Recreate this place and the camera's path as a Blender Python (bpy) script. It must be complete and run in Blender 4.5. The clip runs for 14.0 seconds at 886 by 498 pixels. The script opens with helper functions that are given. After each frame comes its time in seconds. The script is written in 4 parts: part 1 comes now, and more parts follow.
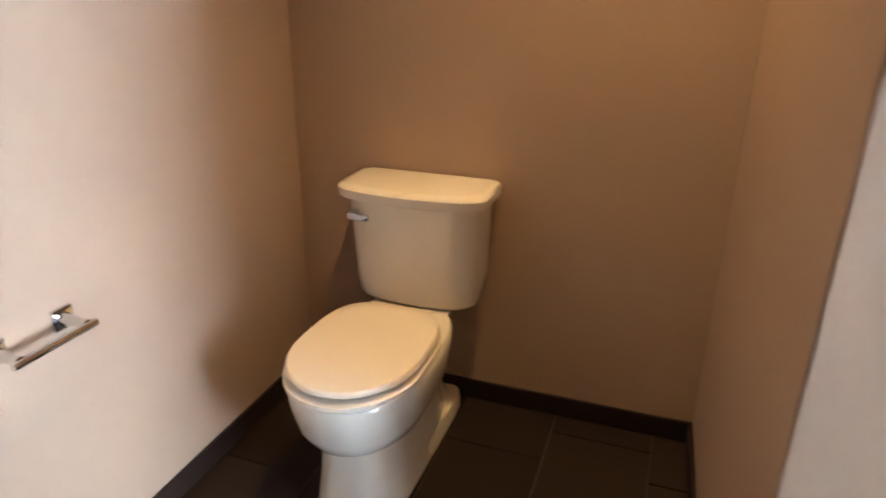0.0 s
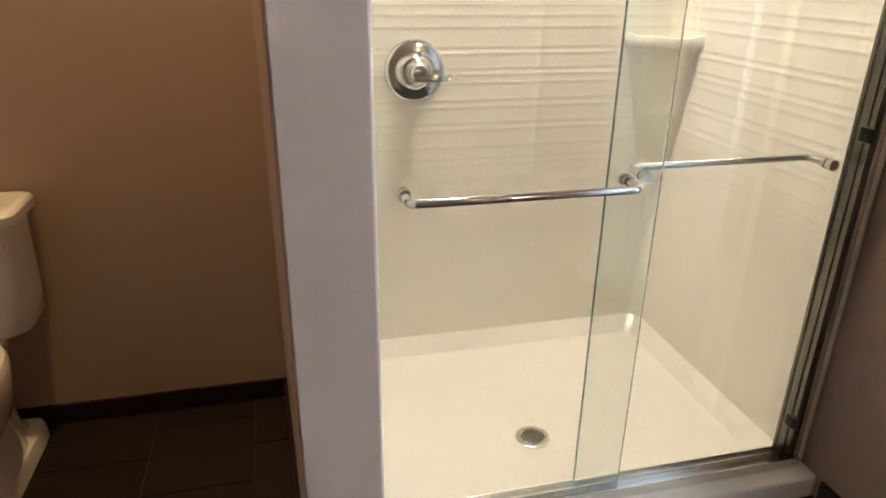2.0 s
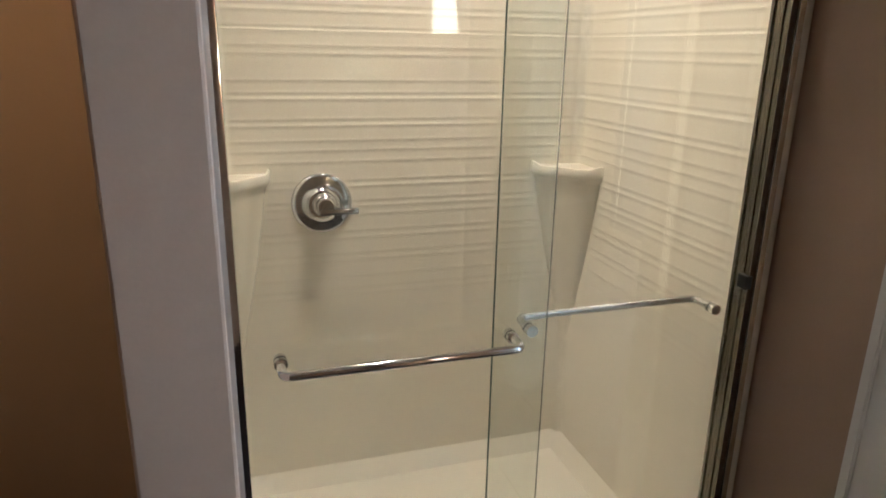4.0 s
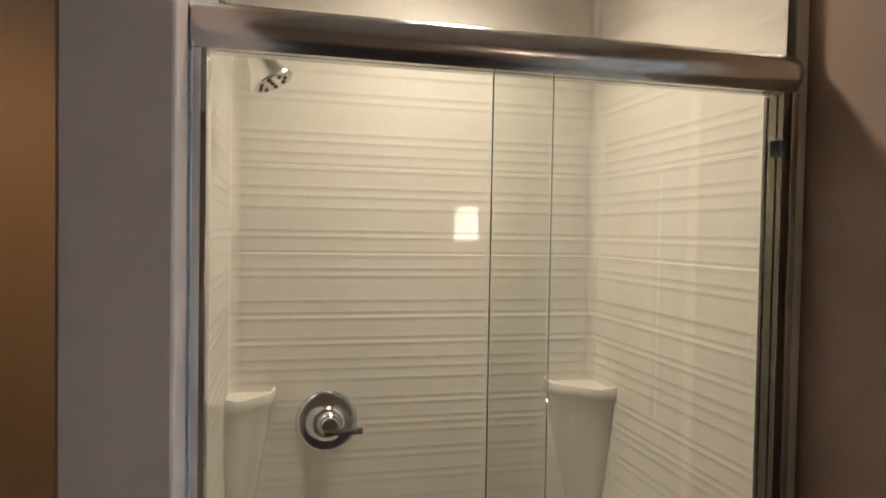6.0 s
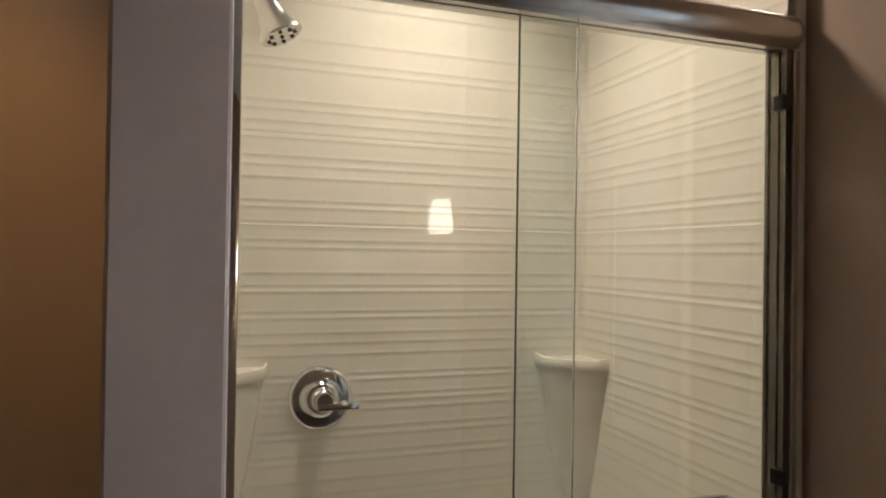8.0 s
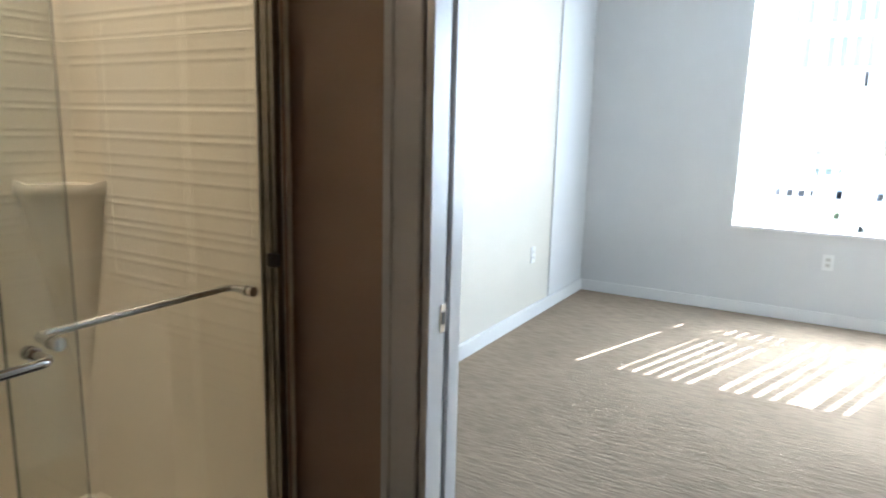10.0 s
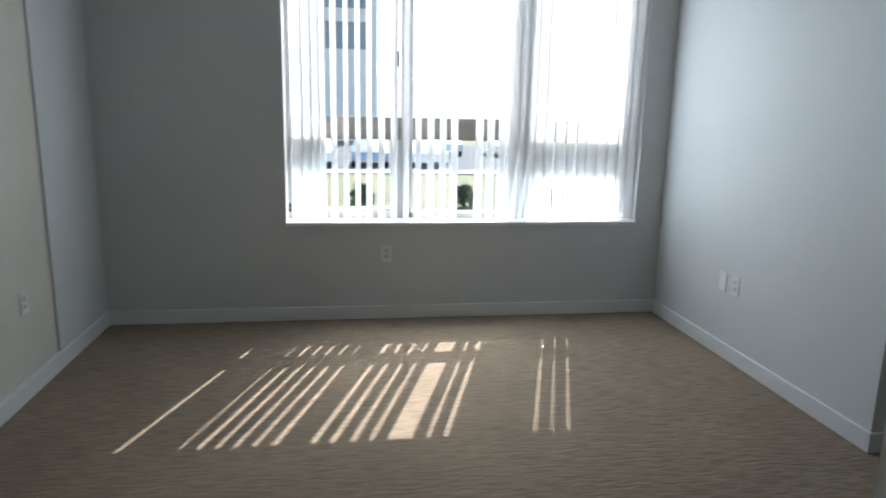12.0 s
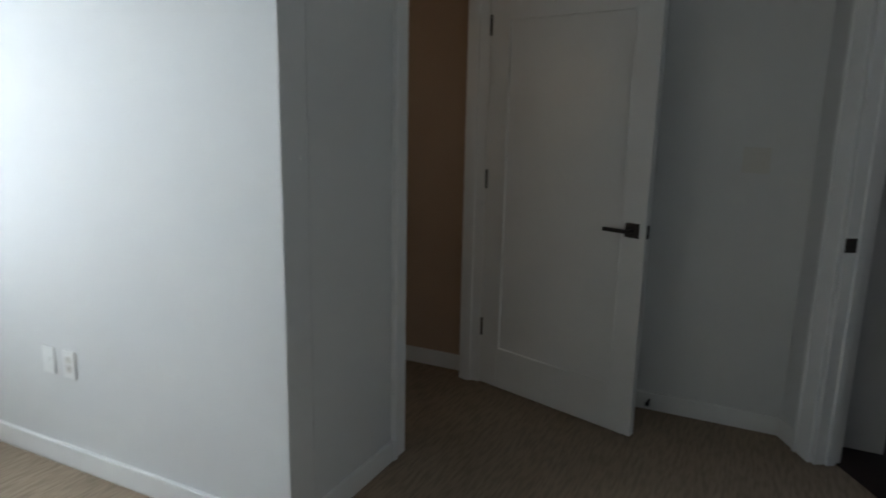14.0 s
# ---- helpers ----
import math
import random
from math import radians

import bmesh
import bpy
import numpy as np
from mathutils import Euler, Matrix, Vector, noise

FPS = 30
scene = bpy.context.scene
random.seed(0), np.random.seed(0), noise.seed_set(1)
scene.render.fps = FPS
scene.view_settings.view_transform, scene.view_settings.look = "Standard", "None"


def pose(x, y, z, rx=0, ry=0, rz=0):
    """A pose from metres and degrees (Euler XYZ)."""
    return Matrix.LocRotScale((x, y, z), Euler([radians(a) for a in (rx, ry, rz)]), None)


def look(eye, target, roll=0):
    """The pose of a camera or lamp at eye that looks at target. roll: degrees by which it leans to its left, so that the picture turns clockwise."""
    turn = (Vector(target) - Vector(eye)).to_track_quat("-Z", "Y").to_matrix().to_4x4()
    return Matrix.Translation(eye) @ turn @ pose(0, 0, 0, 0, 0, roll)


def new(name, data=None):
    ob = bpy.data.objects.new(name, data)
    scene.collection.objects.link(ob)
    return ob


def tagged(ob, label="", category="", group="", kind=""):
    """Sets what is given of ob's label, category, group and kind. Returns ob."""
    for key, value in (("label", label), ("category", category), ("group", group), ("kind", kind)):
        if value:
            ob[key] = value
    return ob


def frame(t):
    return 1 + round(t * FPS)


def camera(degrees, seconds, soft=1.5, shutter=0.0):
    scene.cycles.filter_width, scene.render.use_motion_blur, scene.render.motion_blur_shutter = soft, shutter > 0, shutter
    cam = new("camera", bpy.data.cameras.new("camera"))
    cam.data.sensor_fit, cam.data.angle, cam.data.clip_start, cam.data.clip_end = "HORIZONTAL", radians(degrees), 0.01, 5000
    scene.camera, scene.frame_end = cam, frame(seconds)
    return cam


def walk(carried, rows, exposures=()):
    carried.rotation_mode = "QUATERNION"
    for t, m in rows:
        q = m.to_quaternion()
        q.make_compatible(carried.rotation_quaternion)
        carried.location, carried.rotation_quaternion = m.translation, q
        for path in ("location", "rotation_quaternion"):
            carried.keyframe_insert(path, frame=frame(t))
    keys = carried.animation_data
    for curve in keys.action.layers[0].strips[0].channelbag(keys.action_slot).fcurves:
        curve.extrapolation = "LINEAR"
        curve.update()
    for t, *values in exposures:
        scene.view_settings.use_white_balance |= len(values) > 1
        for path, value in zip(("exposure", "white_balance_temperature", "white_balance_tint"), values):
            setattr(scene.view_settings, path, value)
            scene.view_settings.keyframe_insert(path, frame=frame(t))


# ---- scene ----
cam = camera(67.3, 14.0, 1.7, 0.25)
PATH = [
    (0, (-0.344, -1.115, 1.325), (-0.952, 0.632, 0.580), 0.6),
    (0.5, (-0.246, -1.148, 1.343), (-0.475, 0.676, 0.563), 0.4),
    (1, (-0.201, -1.208, 1.344), (-0.125, 0.627, 0.550), 0.5),
    (1.5, (-0.153, -1.248, 1.355), (0.138, 0.569, 0.569), 0.6),
    (2, (-0.127, -1.240, 1.359), (0.319, 0.549, 0.583), 0.8),
    (2.2, (-0.100, -1.226, 1.374), (0.386, 0.553, 0.598), 0.8),
    (4.3, (0.049, -1.216, 1.561), (0.638, 0.633, 1.077), 0.8),
    (4.5, (0.055, -1.221, 1.577), (0.643, 0.645, 1.164), 0.8),
    (5, (0.096, -1.21, 1.601), (0.673, 0.686, 1.331), 0.8),
    (5.4, (0.131, -1.201, 1.629), (0.68, 0.713, 1.441), 0.8),
    (5.5, (0.141, -1.202, 1.635), (0.673, 0.718, 1.468), 0.8),
    (6, (0.157, -1.222, 1.66), (0.626, 0.721, 1.608), 1.0),
    (6.5, (0.143, -1.216, 1.671), (0.573, 0.736, 1.719), 1.2),
    (7, (0.128, -1.168, 1.635), (0.534, 0.789, 1.718), 1.5),
    (7.2, (0.112, -1.166, 1.61), (0.518, 0.791, 1.699), 1.5),
    (9.3, (-0.144, -1.206, 1.390), (1.255, 0.196, 1.096), 1.3),
    (9.5, (-0.131, -1.214, 1.398), (1.361, 0.074, 1.058), 1.8),
    (10, (-0.024, -1.200, 1.366), (1.675, -0.210, 0.998), 1.4),
    (10.5, (0.158, -1.192, 1.389), (1.987, -0.486, 0.994), 1.3),
    (11, (0.382, -1.058, 1.399), (2.302, -0.675, 0.990), 1.2),
    (11.5, (0.639, -0.948, 1.406), (2.597, -0.916, 1.000), 1.2),
    (12, (0.965, -0.944, 1.419), (2.901, -1.238, 1.012), 1.2),
    (12.5, (1.253, -1.006, 1.407), (3.088, -1.699, 1.016), 1.0),
    (13, (1.529, -1.118, 1.407), (3.098, -2.299, 1.027), 1.1),
    (13.5, (1.813, -1.320, 1.438), (3.058, -2.836, 1.047), 1.2),
    (14, (1.994, -1.588, 1.477), (2.849, -3.349, 1.071), 1.2),
]
EXPOSURES = [(0.0, 5.45, 5750, 10), (0.4, 5.9, 5800, 10), (1.0, 5.6, 5450, 10), (1.5, 5.2, 5350, 10), (2.0, 4.9, 5300, 10), (2.2, 4.8, 5300, 10),
             (4.3, 4.05, 5400, 10), (5.0, 3.85, 5400, 10), (5.5, 3.75, 5400, 10), (7.2, 3.6, 5400, 10), (9.3, 3.87, 5500, 10), (9.8, 3.68, 5700, 10),
             (10.5, 3.0, 6050, 10), (11.0, 2.5, 6250, 10), (11.5, 1.9, 6250, 10), (12.0, 1.15, 6200, 10), (12.5, 0.7, 6250, 10), (13.0, 0.62, 6300, 10),
             (13.5, 1.02, 6350, 10), (14.0, 1.8, 6450, 10)]
walk(cam, [(t, look(eye, target, roll)) for t, eye, target, roll in PATH], EXPOSURES)

# ---- world and large lights ----
SUN_DIR = Vector((-1.0, 0.333, -1.293)).normalized()          # the way the sunlight travels
elev = math.asin(-SUN_DIR.z)
world = bpy.data.worlds.new("sky")
scene.world = world
world.use_nodes = True
wn = world.node_tree
wn.nodes.clear()
sky = wn.nodes.new("ShaderNodeTexSky")
sky.sky_type = "NISHITA"
sky.sun_disc = False
sky.sun_elevation = elev
sky.sun_rotation = math.atan2(-SUN_DIR.x, -SUN_DIR.y)
bg = wn.nodes.new("ShaderNodeBackground")
bg.inputs["Strength"].default_value = 0.15
wo = wn.nodes.new("ShaderNodeOutputWorld")
wn.links.new(sky.outputs[0], bg.inputs[0])
wn.links.new(bg.outputs[0], wo.inputs[0])
sun_data = bpy.data.lights.new("sun", "SUN")
sun_data.energy, sun_data.angle, sun_data.color = 5.0, radians(0.5), (1.0, 0.995, 0.985)
sun = new("sun", sun_data)
sun.matrix_world = look((30, -9, 40), Vector((30, -9, 40)) + SUN_DIR)
win_data = bpy.data.lights.new("window_daylight", "AREA")
win_data.shape, win_data.size, win_data.size_y = "RECTANGLE", 2.3, 1.7
win_data.energy, win_data.color = 16.0, (0.75, 0.885, 1.0)
window_daylight = new("window_daylight", win_data)
window_daylight.matrix_world = look((5.425, -1.78, 1.55), (0, -1.78, 1.2))
can_data = bpy.data.lights.new("shower_downlight", "SPOT")
can_data.spot_size, can_data.spot_blend, can_data.shadow_soft_size = radians(136), 1.0, 0.09
can_data.energy, can_data.color = 6.2, (1.0, 0.77, 0.53)
shower_downlight = new("shower_downlight", can_data)
shower_downlight.matrix_world = look((0.6, 0.50, 2.72), (0.6, 0.14, 0))
bulb_data = bpy.data.lights.new("sconce_bulb", "POINT")
bulb_data.energy, bulb_data.color, bulb_data.shadow_soft_size = 0.36, (1.0, 0.68, 0.40), 0.03
sconce_bulb = new("sconce_bulb", bulb_data)
sconce_bulb.location = (1.075, -2.065, 1.75)
alcove_data = bpy.data.lights.new("toilet_downlight", "SPOT")
alcove_data.spot_size, alcove_data.spot_blend, alcove_data.shadow_soft_size = radians(84), 1.0, 0.07
alcove_data.energy, alcove_data.color = 3.3, (1.0, 0.585, 0.20)
toilet_downlight = new("toilet_downlight", alcove_data)
toilet_downlight.matrix_world = look((-0.55, 0.34, 2.72), (-0.55, 0.3401, 0))
# unseen source, added to put a warm glow on the hall wall
hall_data = bpy.data.lights.new("hall_glow_fill", "POINT")
hall_data.energy, hall_data.color, hall_data.shadow_soft_size = 0.18, (1.0, 0.58, 0.26), 0.05
hall_glow_fill = new("hall_glow_fill", hall_data)
hall_glow_fill.location = (4.15, -3.62, 1.72)


# ---- materials ----
def material(name, color, rough=0.6, metal=0.0, spec=0.5, coat=0.0, vary=0.06, scale=3.0, grain=60.0, bump=0.05, depth=0.002,
             rough_vary=0.08, per_object=0.0):
    m = bpy.data.materials.new(name)
    m.use_nodes = True
    t = m.node_tree
    b = t.nodes["Principled BSDF"]
    b.inputs["Metallic"].default_value = metal
    b.inputs["Specular IOR Level"].default_value = spec
    b.inputs["Coat Weight"].default_value = coat
    b.inputs["Coat Roughness"].default_value = 0.06
    co = t.nodes.new("ShaderNodeTexCoord")
    big = t.nodes.new("ShaderNodeTexNoise")
    big.inputs["Scale"].default_value, big.inputs["Detail"].default_value = scale, 4
    fine = t.nodes.new("ShaderNodeTexNoise")
    fine.inputs["Scale"].default_value, fine.inputs["Detail"].default_value = grain, 3
    t.links.new(co.outputs["Object"], big.inputs["Vector"])
    t.links.new(co.outputs["Object"], fine.inputs["Vector"])
    mix = t.nodes.new("ShaderNodeMix")
    mix.data_type = "FLOAT"
    mix.inputs[0].default_value = 0.35
    t.links.new(big.outputs[0], mix.inputs[2])
    t.links.new(fine.outputs[0], mix.inputs[3])
    fac = mix.outputs[0]
    if per_object:
        info = t.nodes.new("ShaderNodeObjectInfo")
        mr = t.nodes.new("ShaderNodeMath")
        mr.operation = "MULTIPLY_ADD"
        mr.inputs[1].default_value, mr.inputs[2].default_value = per_object, -per_object / 2
        t.links.new(info.outputs["Random"], mr.inputs[0])
        add = t.nodes.new("ShaderNodeMath")
        add.operation = "ADD"
        t.links.new(mr.outputs[0], add.inputs[0])
        t.links.new(fac, add.inputs[1])
        fac = add.outputs[0]
    ramp = t.nodes.new("ShaderNodeValToRGB")
    lo = [max(0.0, c * (1 - vary)) for c in color]
    hi = [min(1.0, c * (1 + vary)) for c in color]
    ramp.color_ramp.elements[0].position, ramp.color_ramp.elements[0].color = 0.3, (*lo, 1)
    ramp.color_ramp.elements[1].position, ramp.color_ramp.elements[1].color = 0.7, (*hi, 1)
    t.links.new(fac, ramp.inputs[0])
    t.links.new(ramp.outputs[0], b.inputs["Base Color"])
    rr = t.nodes.new("ShaderNodeMapRange")
    rr.inputs["To Min"].default_value, rr.inputs["To Max"].default_value = max(0.02, rough - rough_vary), min(1, rough + rough_vary)
    t.links.new(big.outputs[0], rr.inputs[0])
    t.links.new(rr.outputs[0], b.inputs["Roughness"])
    if bump:
        bp = t.nodes.new("ShaderNodeBump")
        bp.inputs["Strength"].default_value, bp.inputs["Distance"].default_value = bump, depth
        t.links.new(fine.outputs[0], bp.inputs["Height"])
        t.links.new(bp.outputs[0], b.inputs["Normal"])
    return m


def carpet_material():
    m = material("cut_and_loop_carpet", (0.285, 0.222, 0.162), rough=0.98, spec=0.0, vary=0.1, scale=2.5, grain=220, bump=0)
    t = m.node_tree
    b = t.nodes["Principled BSDF"]
    co = t.nodes.new("ShaderNodeTexCoord")
    mp = t.nodes.new("ShaderNodeMapping")
    mp.inputs["Scale"].default_value = (64, 9, 1)
    t.links.new(co.outputs["Object"], mp.inputs[0])
    rib = t.nodes.new("ShaderNodeTexNoise")
    rib.inputs["Scale"].default_value, rib.inputs["Detail"].default_value, rib.inputs["Roughness"].default_value = 1.0, 2, 0.5
    t.links.new(mp.outputs[0], rib.inputs["Vector"])
    tuft = t.nodes.new("ShaderNodeTexNoise")
    tuft.inputs["Scale"].default_value = 260
    t.links.new(co.outputs["Object"], tuft.inputs["Vector"])
    b1 = t.nodes.new("ShaderNodeBump")
    b1.inputs["Strength"].default_value, b1.inputs["Distance"].default_value = 0.6, 0.009
    b2 = t.nodes.new("ShaderNodeBump")
    b2.inputs["Strength"].default_value, b2.inputs["Distance"].default_value = 0.6, 0.004
    t.links.new(rib.outputs[0], b1.inputs["Height"])
    t.links.new(tuft.outputs[0], b2.inputs["Height"])
    t.links.new(b1.outputs[0], b2.inputs["Normal"])
    t.links.new(b2.outputs[0], b.inputs["Normal"])
    ramp = b.inputs["Base Color"].links[0].from_socket
    mul = t.nodes.new("ShaderNodeMix")
    mul.data_type, mul.blend_type = "RGBA", "MULTIPLY"
    mul.inputs[0].default_value = 0.5
    rc = t.nodes.new("ShaderNodeValToRGB")
    rc.color_ramp.elements[0].position, rc.color_ramp.elements[0].color = 0.35, (0.55, 0.53, 0.5, 1)
    rc.color_ramp.elements[1].position, rc.color_ramp.elements[1].color = 0.6, (1, 1, 1, 1)
    t.links.new(rib.outputs[0], rc.inputs[0])
    t.links.new(ramp, mul.inputs[6])
    t.links.new(rc.outputs[0], mul.inputs[7])
    t.links.new(mul.outputs[2], b.inputs["Base Color"])
    return m


def glass_material(name, tint, rough=0.0):
    m = bpy.data.materials.new(name)
    m.use_nodes = True
    b = m.node_tree.nodes["Principled BSDF"]
    b.inputs["Base Color"].default_value = (*tint, 1)
    b.inputs["Transmission Weight"].default_value = 1
    b.inputs["Roughness"].default_value = rough
    b.inputs["IOR"].default_value = 1.45
    return m


def emitter(name, color, strength):
    m = bpy.data.materials.new(name)
    m.use_nodes = True
    b = m.node_tree.nodes["Principled BSDF"]
    b.inputs["Base Color"].default_value = (0.8, 0.78, 0.72, 1)
    b.inputs["Emission Color"].default_value = (*color, 1)
    b.inputs["Emission Strength"].default_value = strength
    return m


def slat_material():
    m = material("white_vinyl_slat", (0.85, 0.85, 0.84), rough=0.55, vary=0.03, scale=6, grain=120, bump=0.03)
    t = m.node_tree
    b = t.nodes["Principled BSDF"]
    tr = t.nodes.new("ShaderNodeBsdfTranslucent")
    tr.inputs[0].default_value = (0.92, 0.93, 0.94, 1)
    mx = t.nodes.new("ShaderNodeMixShader")
    mx.inputs[0].default_value = 0.58
    out = t.nodes["Material Output"]
    t.links.new(b.outputs[0], mx.inputs[1])
    t.links.new(tr.outputs[0], mx.inputs[2])
    t.links.new(mx.outputs[0], out.inputs[0])
    return m


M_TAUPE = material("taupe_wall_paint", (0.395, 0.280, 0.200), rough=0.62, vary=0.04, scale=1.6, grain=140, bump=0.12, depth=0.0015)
M_WHITE = material("white_wall_paint", (0.575, 0.575, 0.565), rough=0.6, vary=0.025, scale=1.4, grain=150, bump=0.12, depth=0.0015)
M_BEIGE = material("beige_accent_paint", (0.55, 0.515, 0.44), rough=0.6, vary=0.03, scale=1.5, grain=150, bump=0.12, depth=0.0015)
M_TRIM = material("white_trim_enamel", (0.68, 0.675, 0.66), rough=0.35, vary=0.03, scale=4, grain=90, bump=0.03)
M_CEIL = material("flat_ceiling_paint", (0.60, 0.595, 0.58), rough=0.85, vary=0.03, scale=2, grain=200, bump=0.2)
M_TILE = material("dark_brown_porcelain", (0.019, 0.0118, 0.0100), rough=0.5, spec=0.22, vary=0.3, scale=5, grain=45, bump=0.08, per_object=0.25)
M_GROUT = material("grey_brown_grout", (0.042, 0.029, 0.024), rough=0.9, vary=0.15, scale=14, grain=200, bump=0.3)
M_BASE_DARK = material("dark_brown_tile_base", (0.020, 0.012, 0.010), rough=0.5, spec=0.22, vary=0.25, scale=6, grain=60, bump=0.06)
M_CARPET = carpet_material()
M_ACRYLIC = material("cream_gelcoat", (0.80, 0.755, 0.655), rough=0.22, coat=0.25, vary=0.03, scale=2.2, grain=70, bump=0.03, rough_vary=0.06)
M_CHINA = material("biscuit_vitreous_china", (0.80, 0.75, 0.66), rough=0.12, coat=0.5, vary=0.02, scale=4, grain=40, bump=0.0, rough_vary=0.03)
M_SEAT = material("biscuit_seat_plastic", (0.80, 0.73, 0.62), rough=0.26, vary=0.02, scale=4, grain=60, bump=0.02, rough_vary=0.04)
M_CHROME = material("polished_chrome", (0.66, 0.67, 0.68), rough=0.06, metal=1.0, vary=0.03, scale=8, grain=90, bump=0.0, rough_vary=0.03)
M_BRUSHED = material("bright_dip_aluminium", (0.72, 0.70, 0.67), rough=0.24, metal=1.0, vary=0.05, scale=6, grain=150, bump=0.02, rough_vary=0.05)
# chrome darkened in its colour to imitate the dark room it mirrors
M_CHANNEL = material("chrome_dark_reflection", (0.21, 0.195, 0.17), rough=0.2, metal=1.0, vary=0.1, scale=6, grain=120, bump=0.01)
M_BLACK = material("black_rubber", (0.012, 0.012, 0.013), rough=0.6, vary=0.15, grain=150)
M_BRONZE = material("dark_bronze_hardware", (0.055, 0.048, 0.044), rough=0.38, metal=0.8, vary=0.15, grain=120)
M_PLATE = material("white_plastic_plate", (0.70, 0.70, 0.68), rough=0.3, vary=0.02, grain=90, bump=0.0)
M_PLATE_GREY = material("grey_plastic_plate", (0.55, 0.53, 0.49), rough=0.35, vary=0.03, grain=90, bump=0.0)
# near-black that paints the shade inside slots, holes and the jamb groove
M_SLOT = material("opening_shade_black", (0.02, 0.02, 0.02), rough=0.6)
M_GLASS = glass_material("clear_shower_glass", (0.945, 0.98, 0.96))
M_PANE = glass_material("window_pane_glass", (0.97, 0.99, 0.99))
M_VINYL = material("grey_window_frame", (0.52, 0.53, 0.54), rough=0.4, vary=0.05, grain=90, bump=0.02)
M_VINYL_DARK = material("weathered_bronze_transom", (0.24, 0.22, 0.20), rough=0.5, vary=0.15, scale=9, grain=120)
M_SLAT = slat_material()
M_SHADE = emitter("lit_opal_glass", (1.0, 0.80, 0.54), 0.9)
M_LENS = emitter("lit_downlight_lens", (1.0, 0.82, 0.58), 2.0)
M_GRASS = material("mown_lawn", (0.165, 0.165, 0.080), rough=0.9, vary=0.35, scale=0.7, grain=30, bump=0.4, depth=0.02)
M_LEAF = material("shrub_leaf", (0.05, 0.085, 0.03), rough=0.6, vary=0.4, scale=9, grain=50)
M_WOOD = material("shrub_stem", (0.10, 0.07, 0.05), rough=0.9, vary=0.2)
M_ASPHALT = material("worn_asphalt", (0.11, 0.11, 0.112), rough=0.9, vary=0.2, scale=0.8, grain=60, bump=0.3)
M_CONC = material("pale_concrete", (0.30, 0.29, 0.27), rough=0.85, vary=0.12, scale=1.5, grain=60)
M_STUCCO = material("pale_stucco", (0.80, 0.77, 0.72), rough=0.9, vary=0.08, scale=0.5, grain=20)
M_DARKGLASS = material("tinted_facade_glass", (0.26, 0.29, 0.31), rough=0.12, vary=0.2, scale=0.6, grain=8, bump=0)
M_TYRE = material("tyre_rubber", (0.02, 0.02, 0.02), rough=0.85)
M_RIM = material("alloy_rim", (0.5, 0.5, 0.52), rough=0.3, metal=0.9)
# closet walls: lack of light put into a darker grey
M_DARK = material("closet_shade_grey", (0.36, 0.34, 0.32), rough=0.8, vary=0.05)
PAINTS = [material("car_paint_" + n, c, rough=0.2, coat=0.8, vary=0.03, scale=2, bump=0) for n, c in
          (("white", (0.78, 0.78, 0.79)), ("blue", (0.26, 0.33, 0.46)), ("silver", (0.58, 0.60, 0.63)), ("black", (0.05, 0.05, 0.055)))]

# ---- building helpers ----
ORIGIN = {}


def thing(name, loc, label, category, group="", kind=""):
    e = new(name)
    e.empty_display_size = 0.05
    e.location = loc
    ORIGIN[e] = Vector(loc)
    return tagged(e, label, category, group, kind)


def part(name, bm, mat, parent=None, label="", smooth=False):
    me = bpy.data.meshes.new(name)
    bmesh.ops.recalc_face_normals(bm, faces=bm.faces[:])
    bm.to_mesh(me)
    bm.free()
    for m in mat if isinstance(mat, (list, tuple)) else [mat]:
        me.materials.append(m)
    if smooth:
        me.shade_smooth()
        try:
            me.set_sharp_from_angle(angle=radians(38))
        except AttributeError:
            pass
    ob = new(name, me)
    if parent is not None:
        ob.parent = parent
        if parent in ORIGIN:
            ob.matrix_parent_inverse = Matrix.Translation(-ORIGIN[parent])
    if label:
        ob["label"] = label
    return ob


def structure(name, bm, mat, label, category, smooth=False):
    return tagged(part(name, bm, mat, None, "", smooth), label, category, "", "structure")


def box(x0, x1, y0, y1, z0, z1, bevel=0.0, bm=None, seg=2):
    bm = bm or bmesh.new()
    vs = [bm.verts.new((x, y, z)) for z in (z0, z1) for y in (y0, y1) for x in (x0, x1)]
    fs = [bm.faces.new([vs[i] for i in q]) for q in ((0, 2, 3, 1), (4, 5, 7, 6), (0, 1, 5, 4), (2, 6, 7, 3), (0, 4, 6, 2), (1, 3, 7, 5))]
    if bevel:
        es = list({e for f in fs for e in f.edges})
        bmesh.ops.bevel(bm, geom=es, offset=bevel, segments=seg, affect="EDGES", profile=0.6)
    return bm


def boxes(*items, bevel=0.0):
    bm = bmesh.new()
    for b in items:
        box(*b, bevel=bevel, bm=bm)
    return bm


def loft(rings, cap=True, bm=None):
    bm = bm or bmesh.new()
    rows = [[bm.verts.new(p) for p in r] for r in rings]
    n = len(rows[0])
    for a, b in zip(rows, rows[1:]):
        for i in range(n):
            bm.faces.new((a[i], a[(i + 1) % n], b[(i + 1) % n], b[i]))
    if cap:
        bm.faces.new(rows[0][::-1])
        bm.faces.new(rows[-1])
    return bm


